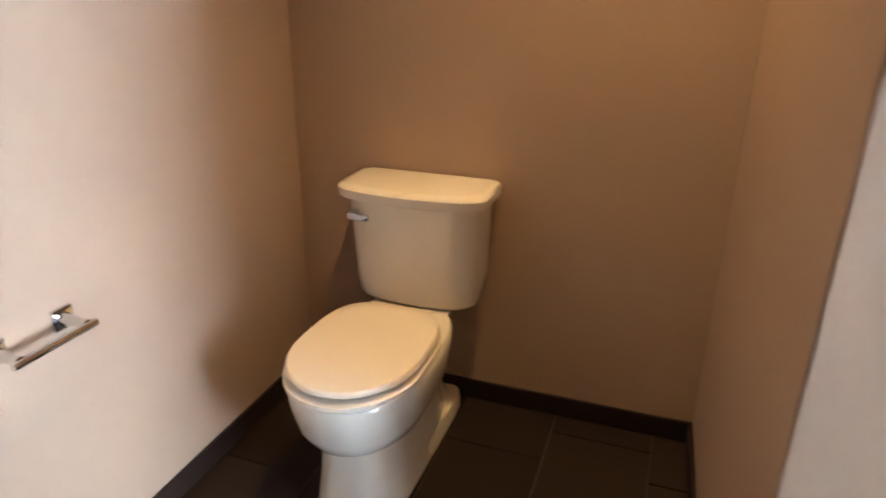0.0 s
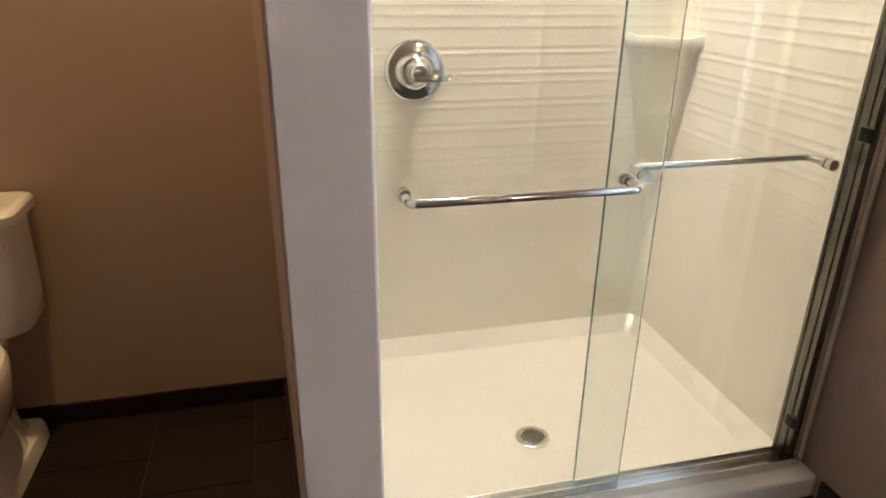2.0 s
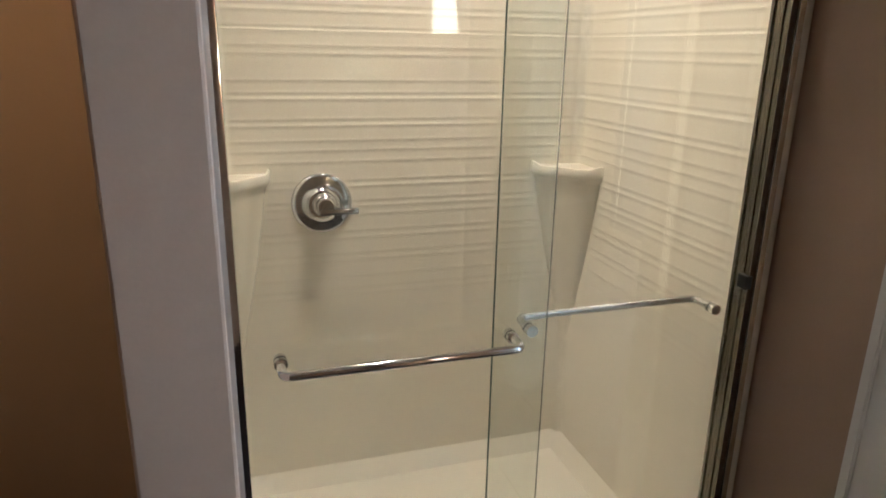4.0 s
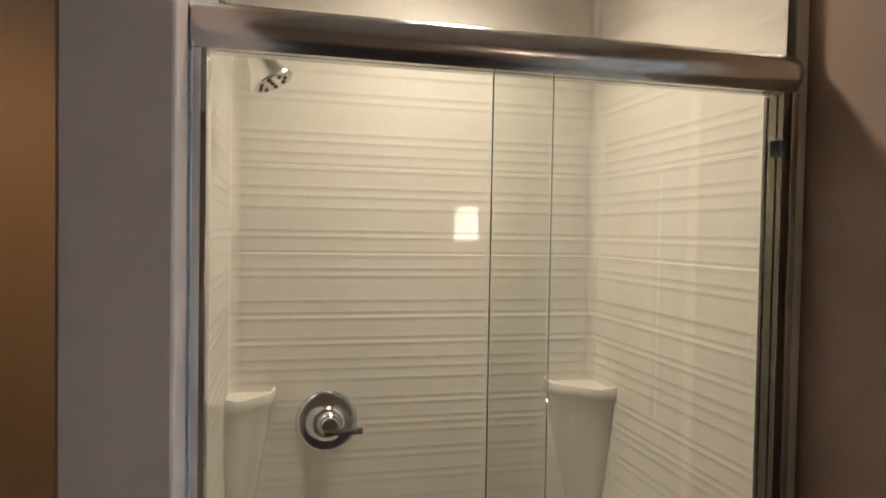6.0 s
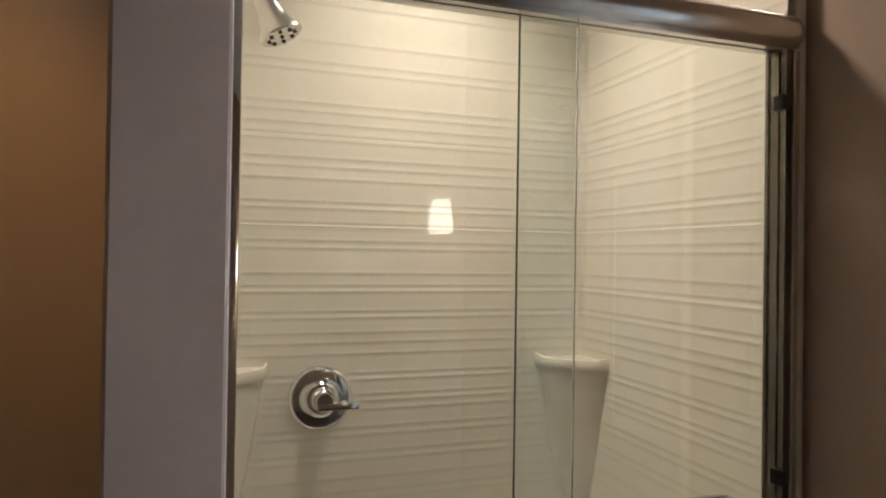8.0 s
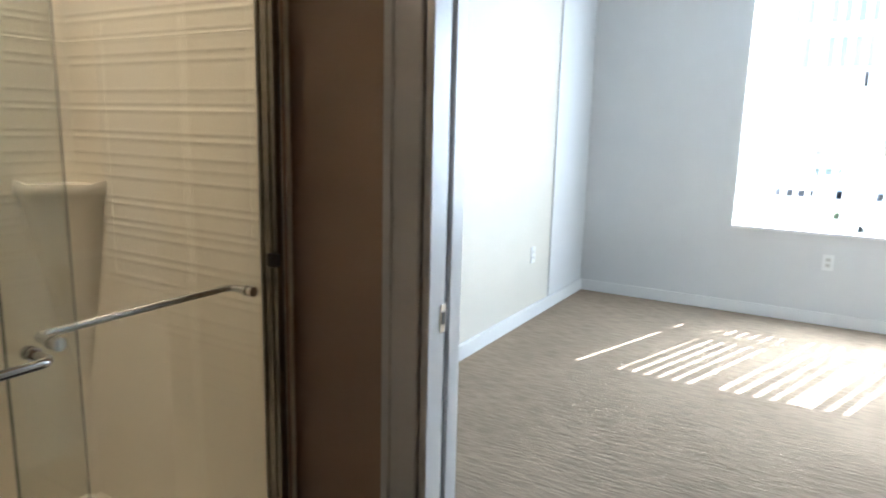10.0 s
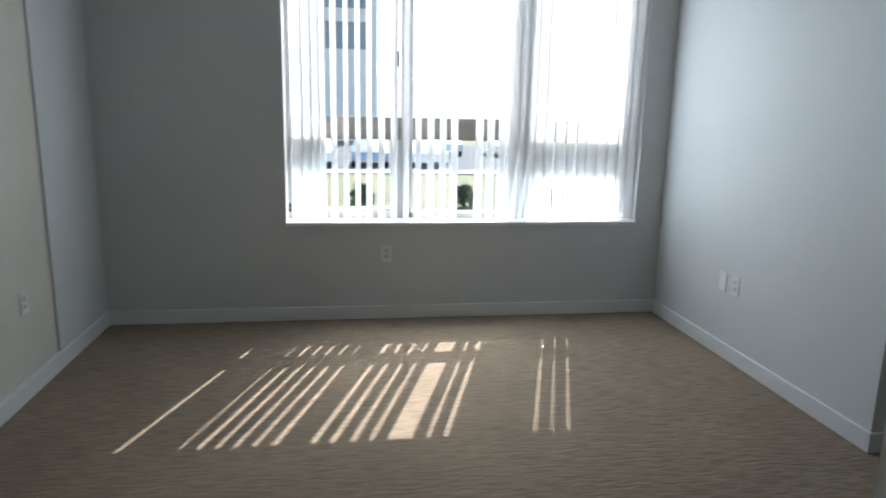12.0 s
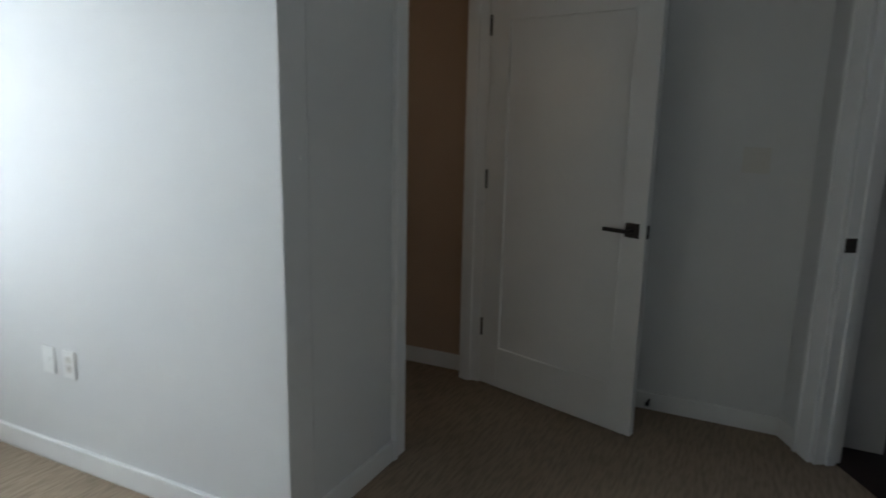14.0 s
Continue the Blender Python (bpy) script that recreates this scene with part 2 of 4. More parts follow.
def tube(points, radius, n=12, bm=None, cap=True):
    pts = [Vector(p) for p in points]
    radii = radius if isinstance(radius, (list, tuple)) else [radius] * len(pts)
    rings = []
    ref = Vector((0.12, 0.31, 0.94)).normalized()
    for i, p in enumerate(pts):
        d = (pts[min(i + 1, len(pts) - 1)] - pts[max(i - 1, 0)]).normalized()
        if abs(d.dot(ref)) > 0.97:
            ref = Vector((0.9, 0.3, 0.1)).normalized()
        u = d.cross(ref).normalized()
        v = d.cross(u)
        rings.append([p + (u * math.cos(a) + v * math.sin(a)) * radii[i] for a in (2 * math.pi * k / n for k in range(n))])
    return loft(rings, cap, bm)


def bend(points, r, steps=6):
    """A polyline with its inner corners rounded by about r."""
    pts = [Vector(p) for p in points]
    out = [pts[0]]
    for a, b, c in zip(pts, pts[1:], pts[2:]):
        p0, p1 = b + (a - b).normalized() * r, b + (c - b).normalized() * r
        for k in range(steps + 1):
            s = k / steps
            out.append(p0 * (1 - s) ** 2 + b * 2 * s * (1 - s) + p1 * s ** 2)
    return out + [pts[-1]]


def spin(profile, centre, axis="z", n=32):
    """A solid of revolution; profile: rows of (radius, height along the axis)."""
    c = Vector(centre)
    rings = []
    for r, h in profile:
        ring = []
        for k in range(n):
            a = 2 * math.pi * k / n
            u, v = r * math.cos(a), r * math.sin(a)
            ring.append(c + Vector({"z": (u, v, h), "y": (u, h, v), "x": (h, u, v)}[axis]))
        rings.append(ring)
    return loft(rings)


def spin_dir(profile, centre, way, n=28):
    q = Vector(way).normalized().to_track_quat("Z", "Y")
    c = Vector(centre)
    return loft([[c + q @ Vector((r * math.cos(2 * math.pi * k / n), r * math.sin(2 * math.pi * k / n), h)) for k in range(n)] for r, h in profile])


# ---- structure ----
H = 2.75
WX0, WX1 = 1.25, 1.375          # the wall between the bathroom and the bedroom
DN, DS = -0.436, -1.355          # its door opening
DH = 2.08

floor_b = structure("floor_bathroom", box(-1.67, WX1, -2.3, 0.9, -0.10, -0.006), M_GROUT, "dark brown porcelain tile floor with thin grey grout", "floor")
structure("floor_bedroom", boxes((WX1, 5.66, -3.33, 0.72, -0.10, 0.0), (WX1 - 0.6, 5.66, -5.2, -3.33, -0.10, 0.0)), M_CARPET,
                    "tan ribbed cut-and-loop carpet across the bedroom", "floor")
structure("ceiling_bathroom", box(-1.67, WX1, -2.3, 1.0, H, H + 0.1), M_CEIL, "flat white painted bathroom ceiling", "ceiling")
structure("ceiling_bedroom", box(WX1 - 0.6, 5.66, -5.2, 0.72, H + 0.002, H + 0.1), M_CEIL, "flat white painted bedroom ceiling", "ceiling")
structure("wall_west", box(-1.62, -1.50, -2.3, 0.87, 0, H), M_TAUPE, "taupe painted wall beside the toilet", "wall")
structure("wall_alcove_back", box(-1.50, -0.174, 0.75, 0.87, 0, H), M_TAUPE, "taupe painted wall behind the toilet", "wall")
bm = loft([[(-0.139, -0.234, z), (-0.137, -0.2385, z), (-0.133, -0.24, z), (0.007, -0.24, z), (0.011, -0.2385, z), (0.013, -0.234, z), (0.0, -0.032, z), (0.0, 0.87, z), (-0.178, 0.87, z)]
           for z in (0, H)])
structure("wall_partition", bm, M_TAUPE, "taupe painted partition between toilet and shower", "wall")
structure("wall_shower_back", box(-0.165, WX0, 0.9, 1.0, 0, H), M_WHITE, "plain wall behind the shower stall", "wall")
structure("wall_bathroom_back", box(-1.50, WX0, -2.3, -2.2, 0, H), M_TAUPE, "taupe painted wall across from the shower", "wall")
bm = boxes((WX0, WX0 + 0.065, DN + 0.02, 1.0, 0, H), (WX0, WX0 + 0.065, DS - 0.02, DN + 0.02, DH + 0.02, H),
           (WX0, WX0 + 0.026, -2.3, DS - 0.02, 0, H))
structure("wall_pocket_bathroom_side", bm, M_TAUPE, "taupe painted wall with a pocket door opening", "wall")
bm = boxes((WX0 + 0.065, WX1, DN + 0.02, 0.72, 0, H), (WX0 + 0.065, WX1, DS - 0.02, DN + 0.02, DH + 0.02, H),
           (WX1 - 0.018, WX1, -4.3, DS - 0.018, 0, H))
structure("wall_pocket_bedroom_side", bm, M_WHITE, "white painted bedroom wall with a pocket door opening", "wall")
structure("wall_north", box(WX1, 5.41, 0.60, 0.72, 0, H), M_BEIGE, "beige painted accent wall of the bedroom", "wall")
structure("wall_north_return", box(4.665, 5.41, 0.588, 0.60, 0, H, bevel=0.002), M_WHITE, "white painted strip beside the beige accent wall", "wall")
WY0, WY1, WZ0, WZ1 = -3.0, -0.570, 0.672, 2.68
bm = boxes((5.41, 5.66, -3.33, WY0, 0, H), (5.41, 5.66, WY1, 0.72, 0, H), (5.41, 5.66, WY0, WY1, 0, WZ0 - 0.02), (5.41, 5.66, WY0, WY1, WZ1, H))
structure("wall_window", bm, M_WHITE, "white painted wall with one wide window", "wall")
structure("wall_south", box(3.327, 5.41, -3.33, -3.197, 0, H, bevel=0.003), M_WHITE, "white painted bedroom wall with two outlet plates", "wall")
bm = boxes((3.327, 3.45, -3.95, -3.33, 0, H), (3.327, 3.45, -4.84, -3.95, DH, H), (3.327, 3.45, -4.93, -4.84, 0, H))
structure("wall_hall", bm, M_WHITE, "white painted wall with the hall doorway", "wall")
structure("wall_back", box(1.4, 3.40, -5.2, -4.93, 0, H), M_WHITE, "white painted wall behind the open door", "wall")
# same wall as wall_back; the hall's shade is put into its darker colour
structure("wall_hall_back", box(3.40, 5.66, -5.2, -4.93, 0, H), M_TAUPE, "wall along the hall, darker taupe standing in for shade", "wall")
structure("wall_hall_end", box(5.41, 5.66, -4.93, -3.33, 0, H), M_TAUPE, "plain wall closing the hall", "wall")

# the slanting wall with the closet opening
CO = Vector((1.82, -4.93, 0))
CD = Vector((-0.5, 0.866, 0)).normalized()
CN = Vector((CD.y, -CD.x, 0))          # into the bedroom


def slant(s0, s1, d0, d1, z0, z1, bevel=0.0, bm=None):
    m = Matrix.Translation(CO) @ Matrix(((CD.x, CN.x, 0, 0), (CD.y, CN.y, 0, 0), (0, 0, 1, 0), (0, 0, 0, 1)))
    b = box(s0, s1, d0, d1, z0, z1, bevel)
    b.transform(m)
    if bm:
        me = bpy.data.meshes.new("tmp")
        b.to_mesh(me)
        bm.from_mesh(me)
        bpy.data.meshes.remove(me)
        b.free()
        return bm
    return b


bm = slant(-0.1, 0.26, -0.12, 0, 0, H)
slant(0.26, 0.96, -0.12, 0, DH, H, bm=bm)
slant(0.96, 1.09, -0.12, 0, 0, H, bm=bm)
structure("wall_slanting", bm, M_WHITE, "white painted slanting wall with a closet doorway", "wall")
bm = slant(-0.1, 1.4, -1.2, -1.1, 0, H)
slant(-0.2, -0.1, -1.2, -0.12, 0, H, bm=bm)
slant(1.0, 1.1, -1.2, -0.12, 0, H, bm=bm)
structure("wall_closet", bm, M_DARK, "closet walls behind the doorway, darkened in colour as unlit", "wall")
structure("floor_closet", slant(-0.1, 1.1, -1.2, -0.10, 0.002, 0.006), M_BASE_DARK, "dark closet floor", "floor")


def baseboard(name, bm_items, mat, label):
    bm = bmesh.new()
    for b in bm_items:
        box(*b, bevel=0.004, bm=bm)
    return structure(name, bm, mat, label, "baseboard")


BH, BT = 0.092, 0.016
baseboard("baseboard_toilet_back", [(-1.50, -0.165, 0.75 - 0.011, 0.75, 0, 0.072)], M_BASE_DARK, "dark brown tile baseboard behind the toilet")
baseboard("baseboard_toilet_west", [(-1.50, -1.489, -2.2, 0.738, 0, 0.072)], M_BASE_DARK, "dark brown tile baseboard under the paper holder")
bm = loft([[(-0.149, -0.236, z), (-0.137, -0.236, z), (-0.171, 0.737, z), (-0.184, 0.737, z)] for z in (0, 0.072)])
structure("baseboard_partition", bm, M_BASE_DARK, "dark brown tile baseboard along the partition", "baseboard")
baseboard("baseboard_door_wall", [(WX0 - 0.011, WX0, -0.33, -0.09, 0, 0.072)], M_BASE_DARK, "dark brown tile baseboard beside the shower")
baseboard("baseboard_north", [(WX1, 5.41, 0.60 - BT - 0.010, 0.60, 0, BH)], M_TRIM, "white painted baseboard under the beige wall")
baseboard("baseboard_window", [(5.41 - BT, 5.41, -3.197, 0.574, 0, BH)], M_TRIM, "white painted baseboard under the window")
baseboard("baseboard_south", [(3.327, 5.394, -3.197, -3.197 + BT, 0, BH)], M_TRIM, "white painted baseboard under the outlet plates")
baseboard("baseboard_hall", [(3.327 - BT, 3.327, -3.862, -3.181, 0, BH)], M_TRIM, "white painted baseboard beside the hall doorway")
baseboard("baseboard_back", [(1.83, 3.31, -4.93, -4.93 + BT, 0, BH)], M_TRIM, "white painted baseboard behind the open door")
baseboard("baseboard_hall_back", [(3.47, 5.41, -4.93, -4.93 + BT, 0, BH)], M_TRIM, "white painted baseboard along the hall")
structure("baseboard_slanting", slant(0.0, 0.145, 0, BT, 0, BH, 0.004), M_TRIM, "white painted baseboard by the closet doorway", "baseboard")


def casing_boards(axis_x, out, y0, y1, top, width=0.095, thick=0.018):
    """Side and head boards of a door casing on a wall of constant x."""
    a, b = sorted((axis_x, axis_x + out * thick))
    c, d = sorted((axis_x, axis_x + out * (thick + 0.007)))
    side = [boxes((a, b, y1 + 0.006, y1 + width, 0, top + 0.006)), boxes((a, b, y0 - width, y0 - 0.006, 0, top + 0.006)),
            boxes((a, b, y0 - width, y1 + width, top + 0.006, top + width))]
    edge = [boxes((c, d, y1 + width - 0.022, y1 + width + 0.003, 0, top + 0.003)), boxes((c, d, y0 - width - 0.003, y0 - width + 0.022, 0, top + 0.003)), None]
    return side, edge


def door_casing(name, axis_x, out, y0, y1, top, label, width=0.095, thick=0.018):
    t = thing(name, (axis_x, (y0 + y1) / 2, 0), label, "door casing", "", "structure")
    side, edge = casing_boards(axis_x, out, y0, y1, top, width, thick)
    for b in side:
        bmesh.ops.bevel(b, geom=b.edges[:], offset=0.003, segments=2, affect="EDGES")
        part("board", b, M_TRIM, t)
    for b in edge:
        if b:
            bmesh.ops.bevel(b, geom=b.edges[:], offset=0.003, segments=2, affect="EDGES")
            part("backband", b, M_TRIM, t)
    return t


door_casing("trim_pocket_door_bathroom", WX0, -1, -1.355, -0.415, DH, "white painted casing round the pocket doorway", 0.100, 0.026)
door_casing("trim_pocket_door_bedroom", WX1, 1, DS, DN, DH, "white painted casing on the bedroom side of the pocket doorway")
door_casing("trim_hall_door", 3.327, -1, -4.83, -3.96, DH, "white painted casing round the hall doorway", 0.100)

# pocket door: split jambs, the door leaf in its pocket, strike plate
t = thing("door_jamb_pocket", (WX0, DN, 0), "white painted split jamb with a dark groove and a strike plate", "door jamb", "", "structure")
part("jamb_half", box(1.230, 1.303, DN, DN + 0.02, 0, DH, 0.003), M_TRIM, t)
part("jamb_half", box(1.327, WX1 + 0.002, DN, DN + 0.02, 0, DH, 0.003), M_TRIM, t)
# near-black back strip holds the groove's shade
part("groove", box(1.303, 1.327, DN + 0.012, DN + 0.02, 0, DH), M_SLOT, t, "groove with its shade painted near-black")
pl_ = part("strike_plate", box(1.280, 1.3025, DN - 0.0025, DN + 0.002, 0.880, 0.950, 0.001), M_BRUSHED, t, "brushed metal strike plate")
part("hole", box(1.287, 1.297, DN - 0.004, DN - 0.0024, 0.900, 0.930), M_SLOT, pl_)
part("jamb_head", box(WX0, WX1, DS, DN, DH, DH + 0.02, 0.003), M_TRIM, t)
part("jamb_half", box(1.238, 1.307, DS - 0.018, DS, 0, DH, 0.003), M_TRIM, t)
part("jamb_half", box(1.357, WX1 + 0.002, DS - 0.018, DS, 0, DH, 0.003), M_TRIM, t)
t = thing("pocket_door", (1.332, -1.8, 0), "white pocket door slid into its wall, dark edge pull", "door")
part("leaf", box(1.312, 1.352, -2.24, DS - 0.003, 0.008, DH - 0.01, 0.003), M_TRIM, t)
pu = part("edge_pull", box(1.321, 1.343, DS - 0.0035, DS - 0.0005, 0.855, 0.955, 0.001), M_BRUSHED, t, "metal edge pull")
part("recess", box(1.325, 1.339, DS - 0.0006, DS + 0.0005, 0.870, 0.940), M_SLOT, pu, "dark finger slot")

# hall door frame and the open door
t = thing("door_jamb_hall", (3.39, -4.4, 0), "white painted hall door frame with three dark hinges", "door jamb", "", "structure")
part("jamb", box(3.327, 3.45, -4.84, -4.825, 0, DH, 0.002), M_TRIM, t)
part("jamb", box(3.327, 3.45, -3.965, -3.95, 0, DH, 0.002), M_TRIM, t)
part("jamb_head", box(3.327, 3.45, -4.825, -3.965, DH - 0.015, DH, 0.002), M_TRIM, t)
part("stop", box(3.38, 3.42, -4.825, -4.812, 0, DH - 0.015, 0.002), M_TRIM, t)
for z in (0.332, 1.135, 1.90):
    part("hinge", tube([(3.315, -4.815, z - 0.05), (3.315, -4.815, z + 0.05)], 0.008), M_BRONZE, t, "dark bronze hinge")

HP = Vector((3.322, -4.815, 0))
LD = Vector((2.444, -4.54, 0)) - HP
LW, LT = 0.915, 0.040
LD.normalize()
LN = Vector((LD.y, -LD.x, 0))
LN = LN if LN.y > 0 else -LN
LEAF_M = Matrix.Translation(HP) @ Matrix(((LD.x, LN.x, 0, 0), (LD.y, LN.y, 0, 0), (0, 0, 1, 0), (0, 0, 0, 1)))


def leaf_box(s0, s1, d0, d1, z0, z1, bevel=0.0):
    b = box(s0, s1, d0, d1, z0, z1, bevel)
    b.transform(LEAF_M)
    return b


t = thing("door_1", tuple(HP), "white single-panel door standing open, dark lever handle", "door")
ST = 0.115
leaf = part("leaf", leaf_box(0, LW, -LT + 0.009, -0.009, 0.012, 2.05), M_TRIM, t)
part("stile", leaf_box(0, ST, -LT, 0, 0.012, 2.05, 0.002), M_TRIM, t)
part("stile", leaf_box(LW - ST, LW, -LT, 0, 0.012, 2.05, 0.002), M_TRIM, t)
part("rail", leaf_box(ST, LW - ST, -LT, 0, 0.012, 0.22, 0.002), M_TRIM, t)
part("rail", leaf_box(ST, LW - ST, -LT, 0, 1.93, 2.05, 0.002), M_TRIM, t)
for s0, s1, z0, z1 in ((ST, ST + 0.014, 0.22, 1.93), (LW - ST - 0.014, LW - ST, 0.22, 1.93), (ST + 0.014, LW - ST - 0.014, 0.22, 0.234), (ST + 0.014, LW - ST - 0.014, 1.916, 1.93)):
    part("panel_moulding", leaf_box(s0, s1, -0.0088, 0.0025, z0, z1, 0.002), M_TRIM, t)
ha = part("handle", leaf_box(LW - 0.095, LW - 0.030, 0.0, 0.010, 0.945, 1.010, 0.002), M_BRONZE, t, "dark bronze square lever handle")
b = tube([LEAF_M @ Vector((LW - 0.062, 0.010, 0.975)), LEAF_M @ Vector((LW - 0.062, 0.045, 0.975))], 0.010)
part("spindle", b, M_BRONZE, ha)
part("lever", leaf_box(LW - 0.185, LW - 0.052, 0.040, 0.052, 0.966, 0.984, 0.003), M_BRONZE, ha)
part("latch_plate", leaf_box(LW, LW + 0.002, -0.032, -0.008, 0.945, 1.005), M_BRONZE, t, "dark latch plate on the door edge")
t = thing("door_stop", (2.42, -4.905, 0), "small dark rubber-tipped door stop on the baseboard", "door stop")
part("rod", tube([(2.42, -4.914, 0.055), (2.42, -4.860, 0.055)], 0.006), M_BRONZE, t)
part("tip", tube([(2.42, -4.860, 0.055), (2.42, -4.847, 0.055)], 0.011), M_BLACK, t, "black rubber tip")

# closet door frame
t = thing("trim_closet_door", tuple(CO + CD * 0.5), "white painted closet door frame with a dark strike plate", "door casing", "", "structure")
part("board", slant(0.145, 0.254, 0, 0.018, 0, DH + 0.09, 0.003), M_TRIM, t)
part("board", slant(0.966, 1.06, 0, 0.018, 0, DH + 0.09, 0.003), M_TRIM, t)
part("board", slant(0.254, 0.966, 0, 0.018, DH + 0.003, DH + 0.09, 0.003), M_TRIM, t)
part("backband", slant(0.142, 0.163, 0.002, 0.025, 0, DH + 0.093, 0.002), M_TRIM, t)
part("jamb", slant(0.26, 0.275, -0.12, 0.002, 0, DH, 0.002), M_TRIM, t)
part("jamb", slant(0.945, 0.96, -0.12, 0.002, 0, DH, 0.002), M_TRIM, t)
part("stop", slant(0.275, 0.288, -0.085, -0.048, 0, DH, 0.002), M_TRIM, t)
part("strike_plate", slant(0.274, 0.278, -0.045, 0.004, 0.945, 1.005, 0.001), M_BRONZE, t, "dark bronze strike plate")

# ---- bathroom things ----
RIBS = [2.30, 2.262, 2.146, 2.083, 2.056, 1.957, 1.93, 1.894, 1.863, 1.845, 1.79, 1.762, 1.726, 1.657, 1.636, 1.593, 1.579, 1.539, 1.515,
        1.439, 1.402, 1.382, 1.323, 1.302, 1.257, 1.226, 1.191, 1.131, 1.11, 1.065, 1.044, 1.018, 0.965, 0.94, 0.89, 0.865, 0.81, 0.77, 0.745, 0.68, 0.62]


def rib_profile(z0, z1):
    """Rows of (height, how far the wall stands out), bottom to top."""
    rows = [(z0, 0.0)]
    for z in sorted(RIBS):
        d = 0.0011 * min(1.0, max(0.25, (z - 0.5) / 0.6))
        rows += [(z - 0.013, 0.0), (z - 0.006, -d * 0.45), (z - 0.002, d * 0.35), (z + 0.002, d), (z + 0.006, d * 0.55), (z + 0.012, 0.0)]
    rows.append((z1, 0.0))
    rows.sort()
    return rows


SX0, SX1, SY1 = 0.0, 1.195, 0.872


def stall_walls():
    """Left, back and right walls in one moulded piece, with rounded inner corners."""
    r = 0.035
    plan = [((SX0 + 0.002, -0.028), (1, 0)), ((SX0 + 0.002, SY1 - r), (1, 0))]
    for k in range(1, 6):
        a = math.pi / 2 * k / 6
        plan.append(((SX0 + 0.002 + r - r * math.cos(a), SY1 - r + r * math.sin(a)), (math.cos(a), -math.sin(a))))
    plan += [((SX0 + 0.002 + r, SY1), (0, -1)), ((SX1 - r, SY1), (0, -1))]
    for k in range(1, 6):
        a = math.pi / 2 * k / 6
        plan.append(((SX1 - r + r * math.sin(a), SY1 - r + r * math.cos(a)), (-math.sin(a), -math.cos(a))))
    plan += [((SX1, SY1 - r), (-1, 0)), ((SX1, -0.006), (-1, 0))]
    bm = bmesh.new()
    rows = []
    for z, d in rib_profile(0.05, H - 0.012):
        rows.append([bm.verts.new((p[0] + n[0] * d, p[1] + n[1] * d, z)) for p, n in plan])
    for a, b in zip(rows, rows[1:]):
        for i in range(len(plan) - 1):
            bm.faces.new((a[i], a[i + 1], b[i + 1], b[i]))
    return bm


stall = thing("shower_stall", (0.6, 0.4, 0), "cream moulded shower stall with ribbed walls and corner shelves", "shower stall")
w = part("surround", stall_walls(), M_ACRYLIC, stall, "", True)
# pan: sunken floor sloping to the drain, coved edge, threshold
bm = bmesh.new()
DRX, DRY = 0.549, 0.305
nx, ny = 24, 18
grid = []
for j in range(ny + 1):
    row = []
    for i in range(nx + 1):
        x = SX0 + 0.003 + (SX1 - SX0 - 0.003) * i / nx
        y = 0.045 + (SY1 - 0.045) * j / ny
        e = min(x - SX0, SX1 - x, SY1 - y, y - 0.04)
        z = 0.036 + 0.012 * min(1, math.hypot(x - DRX, y - DRY) / 0.6) + 0.055 * max(0, 1 - e / 0.045) ** 2
        row.append(bm.verts.new((x, y, z)))
    grid.append(row)
for j in range(ny):
    for i in range(nx):
        bm.faces.new((grid[j][i], grid[j][i + 1], grid[j + 1][i + 1], grid[j + 1][i]))
part("pan", bm, M_ACRYLIC, stall, "", True)
part("threshold", box(SX0 + 0.002, WX0 - 0.002, -0.075, 0.05, 0.0, 0.078, 0.014, seg=3), M_ACRYLIC, stall, "", True)
part("flange", box(1.217, WX0 - 0.002, -0.010, 0.02, 0.078, H - 0.012, 0.006), M_ACRYLIC, stall)
dr = part("drain", spin([(0.052, 0.0), (0.052, 0.003), (0.047, 0.0055), (0.0, 0.0055)][:3], (DRX, DRY, 0.037)), M_BRUSHED, stall, "round steel drain grate")
for i in range(-3, 4):
    for j in range(-3, 4):
        if math.hypot(i, j) < 3.5:
            hx, hy = DRX + i * 0.0105, DRY + j * 0.0105
            # flat near-black plate in place of a shaded opening
            part("hole", box(hx - 0.0036, hx + 0.0036, hy - 0.0036, hy + 0.0036, 0.042, 0.0432), M_SLOT, dr)


def corner_shelf(cx, cy, sx, ztop, radius):
    """A moulded quarter-round shelf with a tapering bracket; sx: +1 grows towards +x."""
    R = radius

    def ring(rad, z, lobe=1.0, lip=0.0):
        pts = [(cx, cy, z + lip)]
        for k in range(0, 19):
            a = math.pi / 2 * k / 18
            rr = rad * (1 - 0.16 * math.sin(2 * a) ** 2 * lobe)
            up = lip * max(0.0, abs(math.cos(2 * a)) - 0.86) / 0.14
            pts.append((cx + sx * rr * math.cos(a), cy - rr * math.sin(a), z + up))
        return pts
    rings = [ring(R * 0.06, ztop - 0.70), ring(R * 0.24, ztop - 0.56), ring(R * 0.44, ztop - 0.42), ring(R * 0.62, ztop - 0.28), ring(R * 0.76, ztop - 0.15),
             ring(R * 0.84, ztop - 0.06), ring(R * 0.87, ztop - 0.042), ring(R * 0.92, ztop - 0.034), ring(R * 0.95, ztop - 0.024), ring(R * 0.95, ztop - 0.008, 1, 0.006),
             ring(R * 0.935, ztop, 1, 0.011), ring(R * 0.90, ztop + 0.001, 1, 0.010), ring(R * 0.86, ztop - 0.006, 1, 0.004)]
    return loft(rings)


